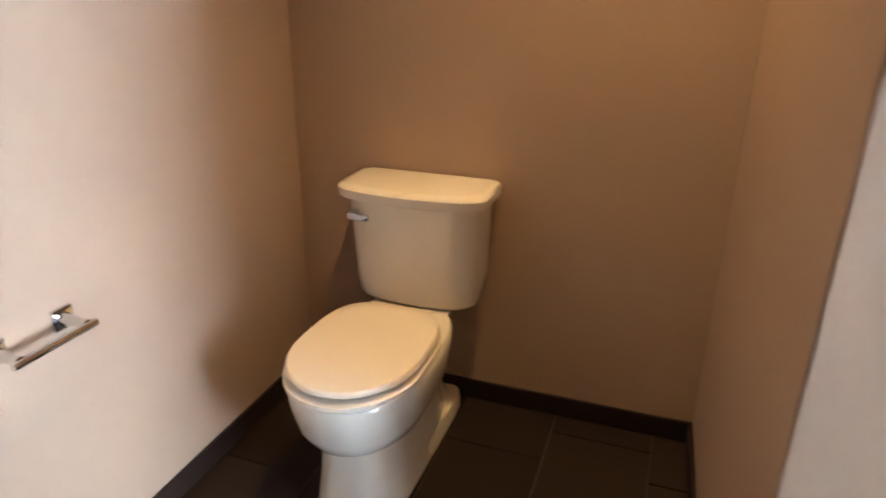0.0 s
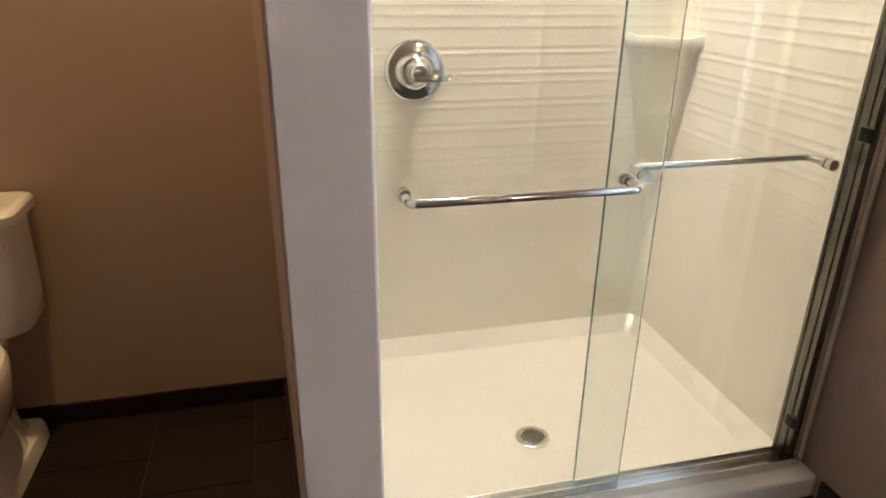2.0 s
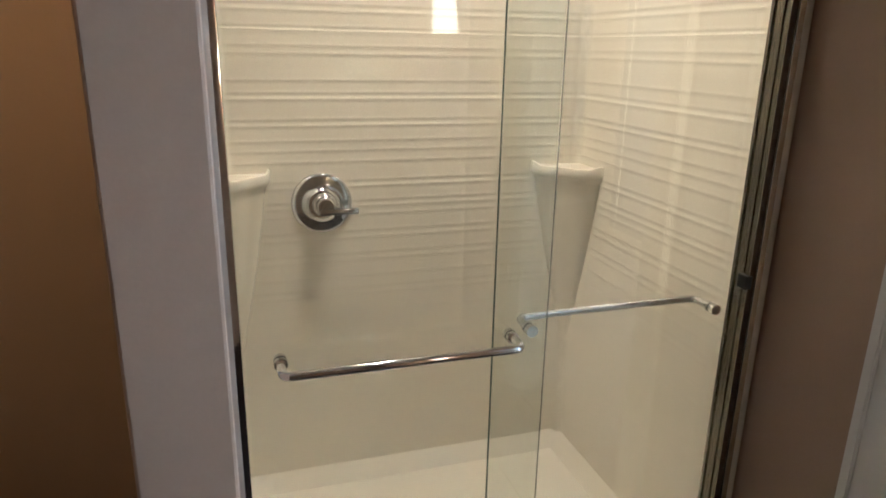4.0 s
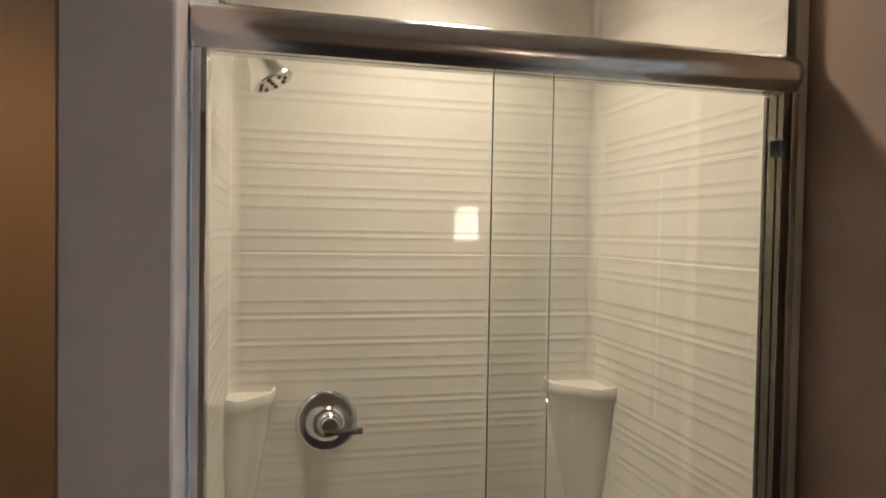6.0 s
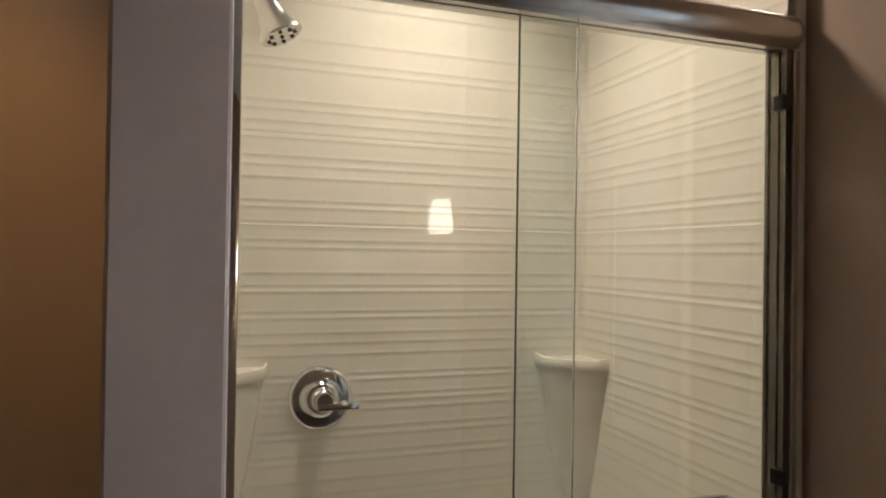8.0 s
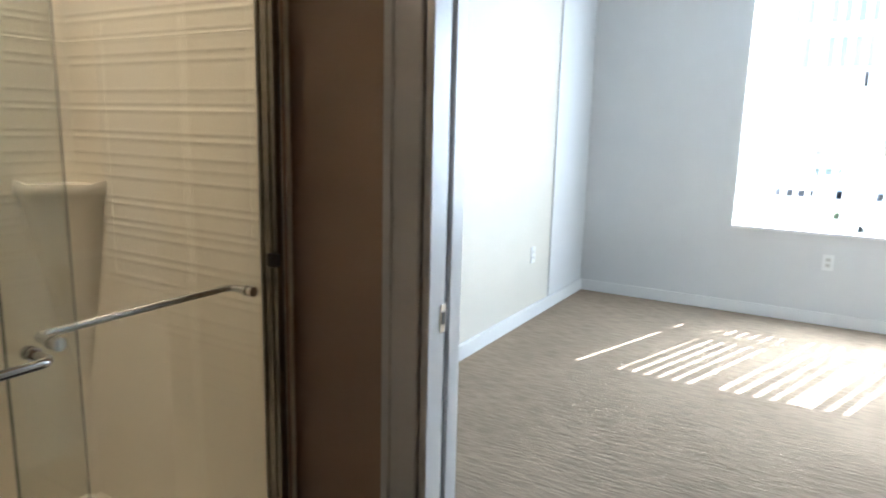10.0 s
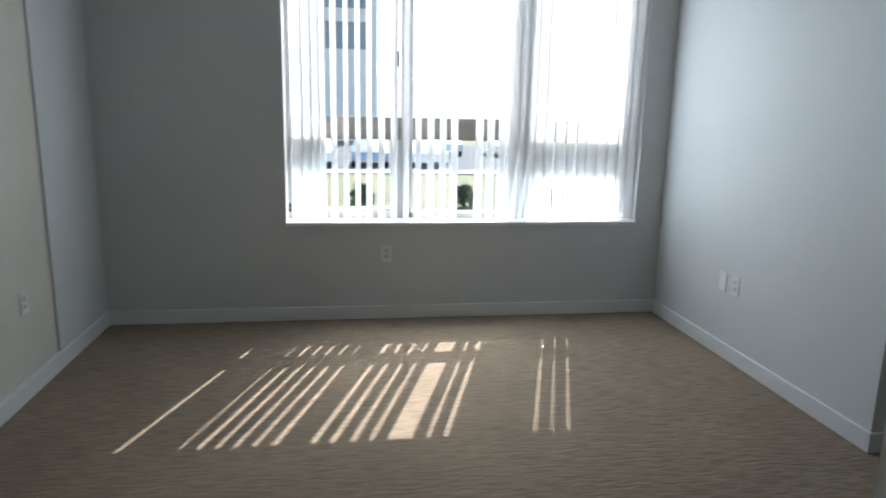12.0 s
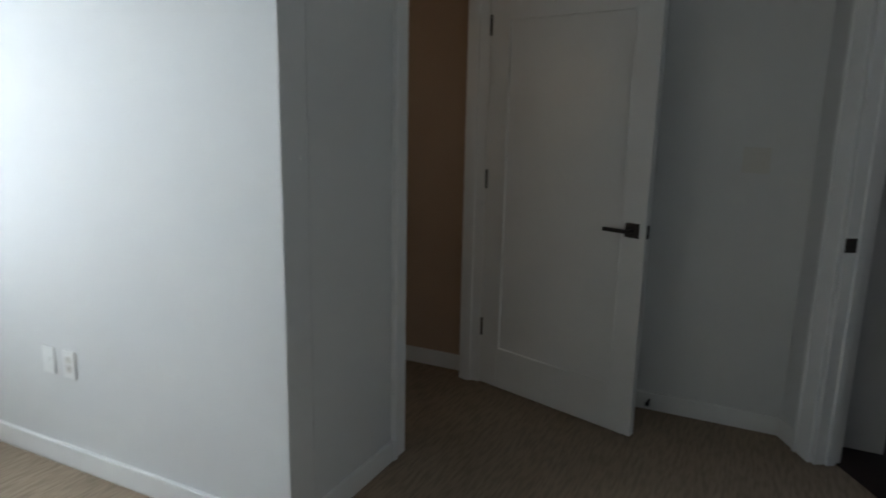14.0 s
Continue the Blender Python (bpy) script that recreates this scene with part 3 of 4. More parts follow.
part("corner_shelf", corner_shelf(SX1 + 0.002, SY1 + 0.002, -1, 1.164, 0.192), M_ACRYLIC, stall, "", True)
part("corner_shelf", corner_shelf(SX0 - 0.002, SY1 + 0.002, 1, 1.164, 0.152), M_ACRYLIC, stall, "", True)

# sliding glass door
enc = thing("sliding_shower_door", (0.6, 0.0, 0.078), "frameless bypass glass shower door in bright metal track", "shower door")
HEAD_PROFILE = ((0.045, 1.975), (0.045, 2.035), (0.03, 2.043), (0.0, 2.046), (-0.022, 2.042), (-0.034, 2.03), (-0.040, 2.012), (-0.040, 1.998), (-0.036, 1.984), (-0.028, 1.976), (-0.022, 1.966), (-0.005, 1.966), (-0.005, 1.975), (0.012, 1.975), (0.012, 1.968), (0.04, 1.968))
hd = [[(x, 0.002 + (y - 0.002) * k, 2.004 + (z - 2.004) * k) for y, z in HEAD_PROFILE] for x, k in ((0.004, 0.94), (0.010, 1.0), (1.196, 1.0), (1.208, 0.95), (1.216, 0.82))]
part("header", loft(hd), M_BRUSHED, enc, "bright rounded header rail", True)


b = boxes((0.003, 0.030, -0.022, 0.046, 0.085, 1.967), bevel=0.006)
part("wall_jamb", b, M_CHROME, enc, "chrome wall jamb", True)
b = boxes((1.199, 1.217, -0.022, 0.046, 0.085, 1.967), bevel=0.005)
part("wall_jamb", b, M_BRUSHED, enc, "chrome wall jamb", True)
part("jamb_channel", boxes((1.180, 1.199, -0.018, -0.004, 0.085, 1.967), (1.180, 1.199, 0.002, 0.024, 0.085, 1.967), (1.180, 1.199, 0.036, 0.045, 0.085, 1.967), (1.190, 1.199, -0.004, 0.002, 0.085, 1.967), bevel=0.0015), M_CHANNEL, enc, "chrome channel, dark reflection put into its colour")
for z in (1.85, 1.02, 0.22):
    part("bumper", box(1.172, 1.190, -0.0205, 0.010, z - 0.017, z + 0.017, 0.003), M_BLACK, enc, "black rubber bumper")
part("bottom_track", boxes((0.004, 1.216, -0.030, -0.024, 0.078, 0.108), (0.004, 1.216, -0.024, 0.046, 0.078, 0.086), (0.004, 1.216, 0.010, 0.016, 0.086, 0.104), (0.004, 1.216, 0.042, 0.046, 0.078, 0.100), bevel=0.0015), M_BRUSHED, enc, "bright bottom track")
g1 = part("glass_panel", box(0.022, 0.668, -0.004, 0.004, 0.09, 1.972, 0.001), M_GLASS, enc, "clear glass panel")
g2 = part("glass_panel", box(0.555, 1.185, 0.026, 0.034, 0.09, 1.972, 0.001), M_GLASS, enc, "clear glass panel")
M_EDGE = material("green_glass_edge", (0.10, 0.15, 0.13), rough=0.25, vary=0.1, bump=0)
part("glass_edge", box(0.6682, 0.6690, -0.0035, 0.0035, 0.09, 1.966), M_EDGE, g1, "dark green polished edge")
part("glass_edge", box(0.5540, 0.5548, 0.0265, 0.0335, 0.09, 1.966), M_EDGE, g2, "dark green polished edge")


def towel_bar(panel, x0, x1, yg, out, z=0.946):
    yb = yg + out * 0.062
    path = bend([(x0, yg, z), (x0, yb, z), (x1, yb, z), (x1, yg, z)], 0.022)
    ob = part("towel_bar", tube(path, 0.0092, 14), M_CHROME, panel, "chrome towel bar", True)
    return ob


b1 = towel_bar(enc, 0.100, 0.585, -0.004, -1)
b2 = towel_bar(enc, 0.640, 1.125, 0.034, 1)
for x, y0, y1 in ((0.100, 0.004, 0.016), (0.585, 0.004, 0.016)):
    part("mount_cap", tube([(x, y0, 0.946), (x, y1, 0.946)], 0.0135, 16), M_CHROME, b1)
    part("mount_cap", tube([(x, -0.014, 0.946), (x, -0.004, 0.946)], 0.0135, 16), M_CHROME, b1)
for x in (0.640, 1.125):
    part("mount_cap", tube([(x, 0.010, 0.946), (x, 0.026, 0.946)], 0.0135, 16), M_CHROME, b2)
    part("mount_cap", tube([(x, 0.034, 0.946), (x, 0.044, 0.946)], 0.0135, 16), M_CHROME, b2)

# valve and shower head
VX, VZ, VY = 0.303, 1.062, SY1
v = thing("shower_valve", (VX, VY, VZ), "round chrome shower valve plate with a lever", "shower valve")
part("escutcheon", spin([(0.096, -0.001), (0.0955, -0.007), (0.092, -0.011), (0.084, -0.0128), (0.068, -0.0138), (0.054, -0.0155), (0.047, -0.021), (0.043, -0.026)], (VX - 0.006, VY, VZ), "y", 48), M_CHROME, v, "", True)
part("hub", spin([(0.040, -0.020), (0.038, -0.036), (0.030, -0.044), (0.028, -0.062), (0.024, -0.068)], (VX, VY, VZ), "y", 32), M_CHROME, v, "", True)
lv = box(VX - 0.022, VX + 0.100, VY - 0.080, VY - 0.064, VZ - 0.024, VZ - 0.004, 0.004)
part("lever", lv, M_CHROME, v, "", True)
sh = thing("shower_fixture", (0.0, 0.44, 2.17), "chrome shower head on a bent wall arm", "shower fixture")
part("escutcheon", spin([(0.030, 0.004), (0.030, 0.008), (0.022, 0.014), (0.012, 0.018)], (0.0, 0.44, 2.185), "x", 24), M_CHROME, sh, "", True)
part("arm", tube(bend([(0.006, 0.44, 2.185), (0.060, 0.44, 2.170), (0.086, 0.44, 2.100)], 0.035), 0.0105, 14), M_CHROME, sh, "", True)
hw_ = Vector((0.44, -0.10, -0.89))
part("head", spin_dir([(0.012, -0.012), (0.019, 0.0), (0.025, 0.012), (0.029, 0.040), (0.036, 0.068), (0.046, 0.088), (0.052, 0.096), (0.053, 0.102), (0.049, 0.106)], (0.084, 0.44, 2.100), hw_), M_BRUSHED, sh, "", True)
q = hw_.normalized().to_track_quat("Z", "Y")
for k in range(9):
    a = 2 * math.pi * k / 8
    c = Vector((0.084, 0.44, 2.100)) + q @ Vector((0.032 * math.cos(a) if k < 8 else 0, 0.032 * math.sin(a) if k < 8 else 0, 0.106))
    part("nozzle", spin_dir([(0.0055, -0.001), (0.005, 0.003)], c, hw_, 10), M_BLACK, sh, "black nozzle")

# toilet
TX = -1.03


def egg(z, yf, yb, hw, n=40, back=3.2, shift=0.40, front=2.1):
    yc = yf + (yb - yf) * shift
    pts = []
    for k in range(n):
        a = 2 * math.pi * k / n
        c, s = math.cos(a), math.sin(a)
        if s < 0:
            e = 2 / front
            pts.append((TX + hw * math.copysign(abs(c) ** e, c), yc - (yc - yf) * abs(s) ** e, z))
        else:
            e = 2 / back
            pts.append((TX + hw * math.copysign(abs(c) ** e, c), yc + (yb - yc) * abs(s) ** e, z))
    return pts


toi = thing("toilet", (TX, 0.4, 0), "biscuit two-piece toilet with its lid closed", "toilet")
part("bowl", loft([egg(0.195, 0.130, 0.60, 0.092), egg(0.212, 0.088, 0.60, 0.122), egg(0.245, 0.046, 0.60, 0.150), egg(0.29, 0.018, 0.60, 0.168), egg(0.35, 0.004, 0.60, 0.175), egg(0.38, 0.000, 0.60, 0.178), egg(0.40, 0.003, 0.60, 0.176), egg(0.408, 0.012, 0.595, 0.170)]), M_CHINA, toi, "", True)
part("pedestal", loft([egg(0.0, 0.085, 0.64, 0.128, back=5, front=3), egg(0.03, 0.087, 0.64, 0.124, back=5, front=3), egg(0.10, 0.096, 0.63, 0.115, back=4, front=3), egg(0.17, 0.100, 0.62, 0.109, back=4, front=3), egg(0.25, 0.098, 0.60, 0.108, front=2.6)]), M_CHINA, toi, "", True)
part("foot", loft([egg(0.0, 0.30, 0.722, 0.130, back=10, front=3), egg(0.040, 0.302, 0.721, 0.127, back=10, front=3), egg(0.052, 0.306, 0.718, 0.122, back=10, front=3), egg(0.056, 0.33, 0.70, 0.090, back=8, front=3),
                   egg(0.075, 0.34, 0.69, 0.076, back=8, front=3), egg(0.20, 0.36, 0.66, 0.074, back=6), egg(0.36, 0.40, 0.66, 0.112, back=6), egg(0.405, 0.40, 0.67, 0.125, back=6)]), M_CHINA, toi, "", True)
for sx in (-1, 1):
    part("bolt_cap", spin([(0.014, 0.0), (0.014, 0.008), (0.009, 0.016), (0.002, 0.018)], (TX + sx * 0.106, 0.50, 0.052), "z", 16), M_CHINA, toi, "", True)
part("seat", loft([egg(0.410, -0.002, 0.47, 0.174, shift=0.46), egg(0.412, -0.008, 0.475, 0.178, shift=0.46), egg(0.423, -0.008, 0.475, 0.178, shift=0.46), egg(0.427, 0.004, 0.47, 0.174, shift=0.46), egg(0.428, 0.035, 0.45, 0.145, shift=0.46), egg(0.425, 0.060, 0.43, 0.120, shift=0.46), egg(0.4095, 0.064, 0.426, 0.116, shift=0.46)], False), M_SEAT, toi, "", True)
part("lid", loft([egg(0.4410, 0.006, 0.47, 0.169, shift=0.46), egg(0.4435, 0.001, 0.475, 0.173, shift=0.46), egg(0.451, 0.002, 0.475, 0.172, shift=0.46), egg(0.457, 0.008, 0.465, 0.167, shift=0.46), egg(0.460, 0.06, 0.42, 0.13, shift=0.46)]), M_SEAT, toi, "", True)
for sx in (-1, 1):
    part("seat_hinge", box(TX + sx * 0.075 - 0.022, TX + sx * 0.075 + 0.022, 0.452, 0.492, 0.41, 0.446, 0.007), M_SEAT, toi, "", True)


def tank_ring(z, hw, yf, yb=0.738, bow=0.028, n=12):
    pts = []
    r = 0.035
    for k in range(n + 1):
        u = -1 + 2 * k / n
        pts.append((TX + u * (hw - 0.012), yf - bow * (1 - u * u) + 0.016 * max(0, abs(u) - 0.82) / 0.18, z))
    pts += [(TX + hw, yf + r, z), (TX + hw, yb - 0.015, z), (TX + hw - 0.012, yb, z), (TX - hw + 0.012, yb, z), (TX - hw, yb - 0.015, z), (TX - hw, yf + r, z)]
    return pts


part("tank", loft([tank_ring(0.408, 0.168, 0.600), tank_ring(0.412, 0.182, 0.584), tank_ring(0.424, 0.189, 0.574), tank_ring(0.50, 0.194, 0.566), tank_ring(0.62, 0.197, 0.556), tank_ring(0.735, 0.201, 0.547)]), M_CHINA, toi, "", True)
part("tank_lid", loft([tank_ring(0.737, 0.214, 0.543), tank_ring(0.742, 0.226, 0.530), tank_ring(0.768, 0.228, 0.527), tank_ring(0.776, 0.222, 0.535), tank_ring(0.779, 0.20, 0.56)]), M_CHINA, toi, "", True)
fl = part("flush_lever", tube([(TX - 0.158, 0.545, 0.697), (TX - 0.158, 0.512, 0.697)], 0.011, 14), M_CHROME, toi, "chrome flush lever", True)
part("lever_arm", box(TX - 0.172, TX - 0.104, 0.503, 0.514, 0.686, 0.704, 0.004), M_CHROME, fl, "", True)

# paper holder
ph = thing("paper_holder", (-1.50, -0.29, 0.664), "chrome double-post paper holder without a roll", "paper holder")
for y in (-0.215, -0.370):
    part("post_plate", box(-1.499, -1.490, y - 0.024, y + 0.024, 0.643, 0.691, 0.003), M_CHROME, ph, "", True)
    part("post", tube([(-1.491, y, 0.666), (-1.45, y, 0.665), (-1.428, y, 0.663)], [0.016, 0.010, 0.012], 14), M_CHROME, ph, "", True)
part("roller", tube([(-1.424, -0.388, 0.663), (-1.424, -0.197, 0.663)], 0.0085, 14), M_CHROME, ph, "", True)

# wall sconce by the basin wall, recessed shower light
sc = thing("wall_sconce", (1.075, -2.2, 1.70), "chrome wall sconce with a lit tapered opal glass shade", "wall lamp")
part("backplate", box(1.035, 1.115, -2.199, -2.182, 1.62, 1.78, 0.004), M_CHROME, sc)
part("arm", tube(bend([(1.075, -2.182, 1.70), (1.075, -2.150, 1.70), (1.075, -2.150, 1.80), (1.075, -2.065, 1.80)], 0.02), 0.007), M_CHROME, sc, "", True)
b = bmesh.new()
prof = [(0.048, 1.786), (0.055, 1.70), (0.066, 1.614)]
rings = []
for r, z in prof + [(r - 0.004, z) for r, z in prof[::-1]]:
    rings.append([(1.075 + r * math.cos(2 * math.pi * k / 32), -2.065 + r * math.sin(2 * math.pi * k / 32), z) for k in range(32)])
loft(rings, False, b)
part("shade", b, M_SHADE, sc, "lit opal glass shade", True)
part("cap", spin([(0.016, 1.772), (0.022, 1.780), (0.022, 1.792), (0.012, 1.806)], (1.075, -2.065, 0), "z"), M_CHROME, sc, "", True)
def recessed_light(x, y, label):
    rl = thing("recessed_light", (x, y, H), label, "ceiling light", "recessed ceiling lights")
    b = bmesh.new()
    loft([[(x + r * math.cos(2 * math.pi * k / 32), y + r * math.sin(2 * math.pi * k / 32), z) for k in range(32)] for r, z in ((0.062, H - 0.001), (0.062, H - 0.010), (0.085, H - 0.008), (0.09, H - 0.001))], False, b)
    part("trim_ring", b, M_TRIM, rl, "", True)
    part("lens", spin([(0.060, H - 0.004), (0.060, H - 0.002)], (x, y, 0), "z"), M_LENS, rl, "lit warm lens")


recessed_light(0.6, 0.50, "white trimmed recessed ceiling light over the shower")
recessed_light(-0.55, 0.34, "white trimmed recessed ceiling light over the toilet")
# lamp body made up to go with the added hall glow
hl = thing("added_hall_lamp", (4.15, -3.33, 1.70), "unseen wall lamp added for the warm hall glow", "wall lamp")
part("backplate", box(4.10, 4.20, -3.342, -3.3305, 1.62, 1.78, 0.004), M_CHROME, hl)
part("shade", spin([(0.030, 1.63), (0.046, 1.66), (0.046, 1.76), (0.030, 1.79)], (4.15, -3.40, 0), "z"), M_LENS, hl, "lit shade of the added lamp")
part("arm", tube([(4.15, -3.342, 1.70), (4.15, -3.36, 1.70)], 0.010), M_CHROME, hl)

# ---- window and blinds ----
wf = thing("window_1", (5.6, -1.78, WZ0), "wide three-part window in grey frames with a dark transom", "window", "", "structure")
part("window_sill", box(5.395, 5.60, WY0 - 0.004, WY1 + 0.004, WZ0 - 0.022, WZ0, 0.004), M_TRIM, wf, "white painted sill")
FX0, FX1 = 5.595, 5.66
for y0, y1 in ((WY1 - 0.03, WY1), (-1.421, -1.341), (-2.27, -2.13), (WY0, WY0 + 0.05)):
    part("mullion", box(FX0, FX1, y0, y1, WZ0, WZ1, 0.003), M_VINYL, wf)
part("bottom_rail", box(FX0, FX1, WY0 + 0.05, WY1 - 0.03, WZ0, WZ0 + 0.045, 0.003), M_VINYL, wf)
part("head_rail", box(FX0, FX1, WY0 + 0.05, WY1 - 0.03, WZ1 - 0.05, WZ1, 0.003), M_VINYL, wf)
BAYS = ((-1.341, WY1 - 0.03), (-2.13, -1.421), (WY0 + 0.05, -2.27))
for y0, y1 in BAYS:
    part("transom", box(FX0, FX1, y0, y1, 1.216, 1.367, 0.003), M_VINYL_DARK, wf, "dark weathered transom bar")
    for z0, z1 in ((WZ0 + 0.045, 1.216), (1.367, WZ1 - 0.05)):
        p = part("pane", box(5.628, 5.632, y0, y1, z0, z1), M_PANE, wf)
        p.visible_shadow = False
part("sash_frame", boxes((5.605, 5.65, -1.341, -1.30, 0.705, 1.222), (5.605, 5.65, -1.30, -0.596, 0.705, 0.745), bevel=0.002), M_VINYL, wf)
part("latch", box(5.575, 5.60, -1.325, -1.30, 1.70, 1.80, 0.003), M_BRONZE, wf, "dark latch")

bl = thing("vertical_blind", (5.47, -1.78, WZ0), "white vinyl vertical blind, slats partly open", "window blind")
# out of view; its depth is made up to cut the sun stripes off
part("headrail", box(5.45, 5.495, WY0 + 0.006, WY1 - 0.006, 2.366, WZ1, 0.003), M_TRIM, bl)
rnd = random.Random(4)


def slat_mesh():
    bm = bmesh.new()
    w, n = 0.089, 6
    a, b = [], []
    for k in range(n + 1):
        u = -w / 2 + w * k / n
        c = 0.006 * (1 - (2 * u / w) ** 2)
        a.append((bm.verts.new((c, u, 0.0)), bm.verts.new((c, u, 1.69))))
        b.append((bm.verts.new((c + 0.0011, u, 0.0)), bm.verts.new((c + 0.0011, u, 1.69))))
    for r in (a, b):
        for p, q2 in zip(r, r[1:]):
            bm.faces.new((p[0], q2[0], q2[1], p[1]))
    for k in (0, n):
        bm.faces.new((a[k][0], b[k][0], b[k][1], a[k][1]))
    me = bpy.data.meshes.new("slat")
    bmesh.ops.recalc_face_normals(bm, faces=bm.faces[:])
    bm.to_mesh(me)
    bm.free()
    me.materials.append(M_SLAT)
    me.shade_smooth()
    return me


SLAT = slat_mesh()


def slat(y, turn):
    ob = new("slat", SLAT)
    ob.parent = bl
    ob.matrix_parent_inverse = Matrix.Translation(-ORIGIN[bl])
    ob.matrix_basis = pose(5.472, y - 0.026, 0.688, rnd.uniform(-0.15, 0.15), 0, -turn)


OPEN = 68
GAPS = [-0.822, -0.898, -0.980, -1.052, -1.132, -1.214, -1.296, -1.377, -1.463, -1.545, -1.628]
slat(-0.626, 26)
slat(-0.688, 32)
slat(-0.742, 44)
slat(-0.785, 60)
for y0, y1 in zip(GAPS, GAPS[1:]):
    slat((y0 + y1) / 2, OPEN + rnd.uniform(-4, 4))
slat(-1.665, OPEN)
for y in (-1.838, -1.917, -2.000):
    slat(y, OPEN + rnd.uniform(-4, 4))
slat(-2.075, 40)
slat(-2.135, 25)
for y in (-2.196, -2.266):
    slat(y, -7)
for y in (-2.3275, -2.4090, -2.4890, -2.5680):
    slat(y, -23 + rnd.uniform(-1, 1))
for y in (-2.640, -2.717, -2.795, -2.873, -2.945):
    slat(y, -6 + rnd.uniform(-2, 2))
part("wand", tube([(5.44, -0.60, 1.35), (5.44, -0.60, 2.42)], 0.004), M_PLATE, bl, "clear plastic wand")
part("cord_weight", box(5.43, 5.447, -0.60, -0.585, 0.74, 0.80, 0.004), M_BRONZE, bl, "dark cord tensioner")


# outlets
def outlet(axis, c, z, sign, label, sockets=True):
    """A wall plate. axis 'y': on a wall of constant y; sign: the way out of the wall."""
    def bx(u0, u1, d0, d1, z0, z1, bev=0.0):
        d0, d1 = sorted((d0 * sign, d1 * sign))
        if axis == "y":
            return box(c[0] + u0, c[0] + u1, c[1] + d0, c[1] + d1, z0, z1, bev)
        return box(c[0] + d0, c[0] + d1, c[1] + u0, c[1] + u1, z0, z1, bev)
    t = thing("wall_outlet", (c[0], c[1], z), label, "outlet")
    pl = part("plate", bx(-0.036, 0.036, 0.0005, 0.006, z - 0.058, z + 0.058, 0.002), M_PLATE, t)
    if sockets:
        for dz in (-0.020, 0.020):
            s = part("socket", bx(-0.016, 0.016, 0.006, 0.0085, z + dz - 0.014, z + dz + 0.014, 0.002), M_PLATE_GREY, pl)
            part("slot", bx(-0.0075, -0.0055, 0.0084, 0.009, z + dz - 0.004, z + dz + 0.006), M_SLOT, t)
            part("slot", bx(0.0055, 0.0075, 0.0084, 0.009, z + dz - 0.004, z + dz + 0.006), M_SLOT, t)
    else:
        part("jack", bx(-0.008, 0.008, 0.006, 0.009, z - 0.008, z + 0.008, 0.001), M_PLATE, t)
    return t


outlet("y", (4.423, -3.197), 0.454, 1, "white duplex outlet plate on the white wall")
outlet("y", (4.548, -3.197), 0.454, 1, "white jack plate beside the duplex outlet", False)
outlet("x", (5.41, -1.228), 0.459, -1, "white outlet plate under the window")
outlet("y", (4.338, 0.60), 0.465, -1, "white outlet plate on the beige wall")

t = thing("wall_switch", (2.052, -4.93, 1.287), "pale grey double rocker switch plate on the white wall", "switch")
sp = part("plate", box(1.994, 2.110, -4.9295, -4.924, 1.229, 1.345, 0.002), M_PLATE_GREY, t)
for x in (2.029, 2.075):
    part("rocker", box(x - 0.016, x + 0.016, -4.9242, -4.920, 1.254, 1.320, 0.002), M_PLATE_GREY, sp)

# ---- outside ----
GZ = -1.4
structure("ground", box(-400, 900, -700, 700, GZ - 0.5, GZ), M_GRASS, "mown green lawn", "ground")
structure("foundation", box(-1.62, 5.655, -5.2, 1.0, GZ - 0.2, -0.101), M_CONC, "plain concrete foundation under the rooms", "foundation")
structure("pavement", box(30.5, 32.5, -90, 90, GZ - 0.3, GZ + 0.06, 0.02), M_CONC, "pale concrete pavement", "pavement")
structure("road", box(32.5, 56.0, -160, 160, GZ - 0.3, GZ + 0.01), M_ASPHALT, "worn asphalt parking lot", "road")


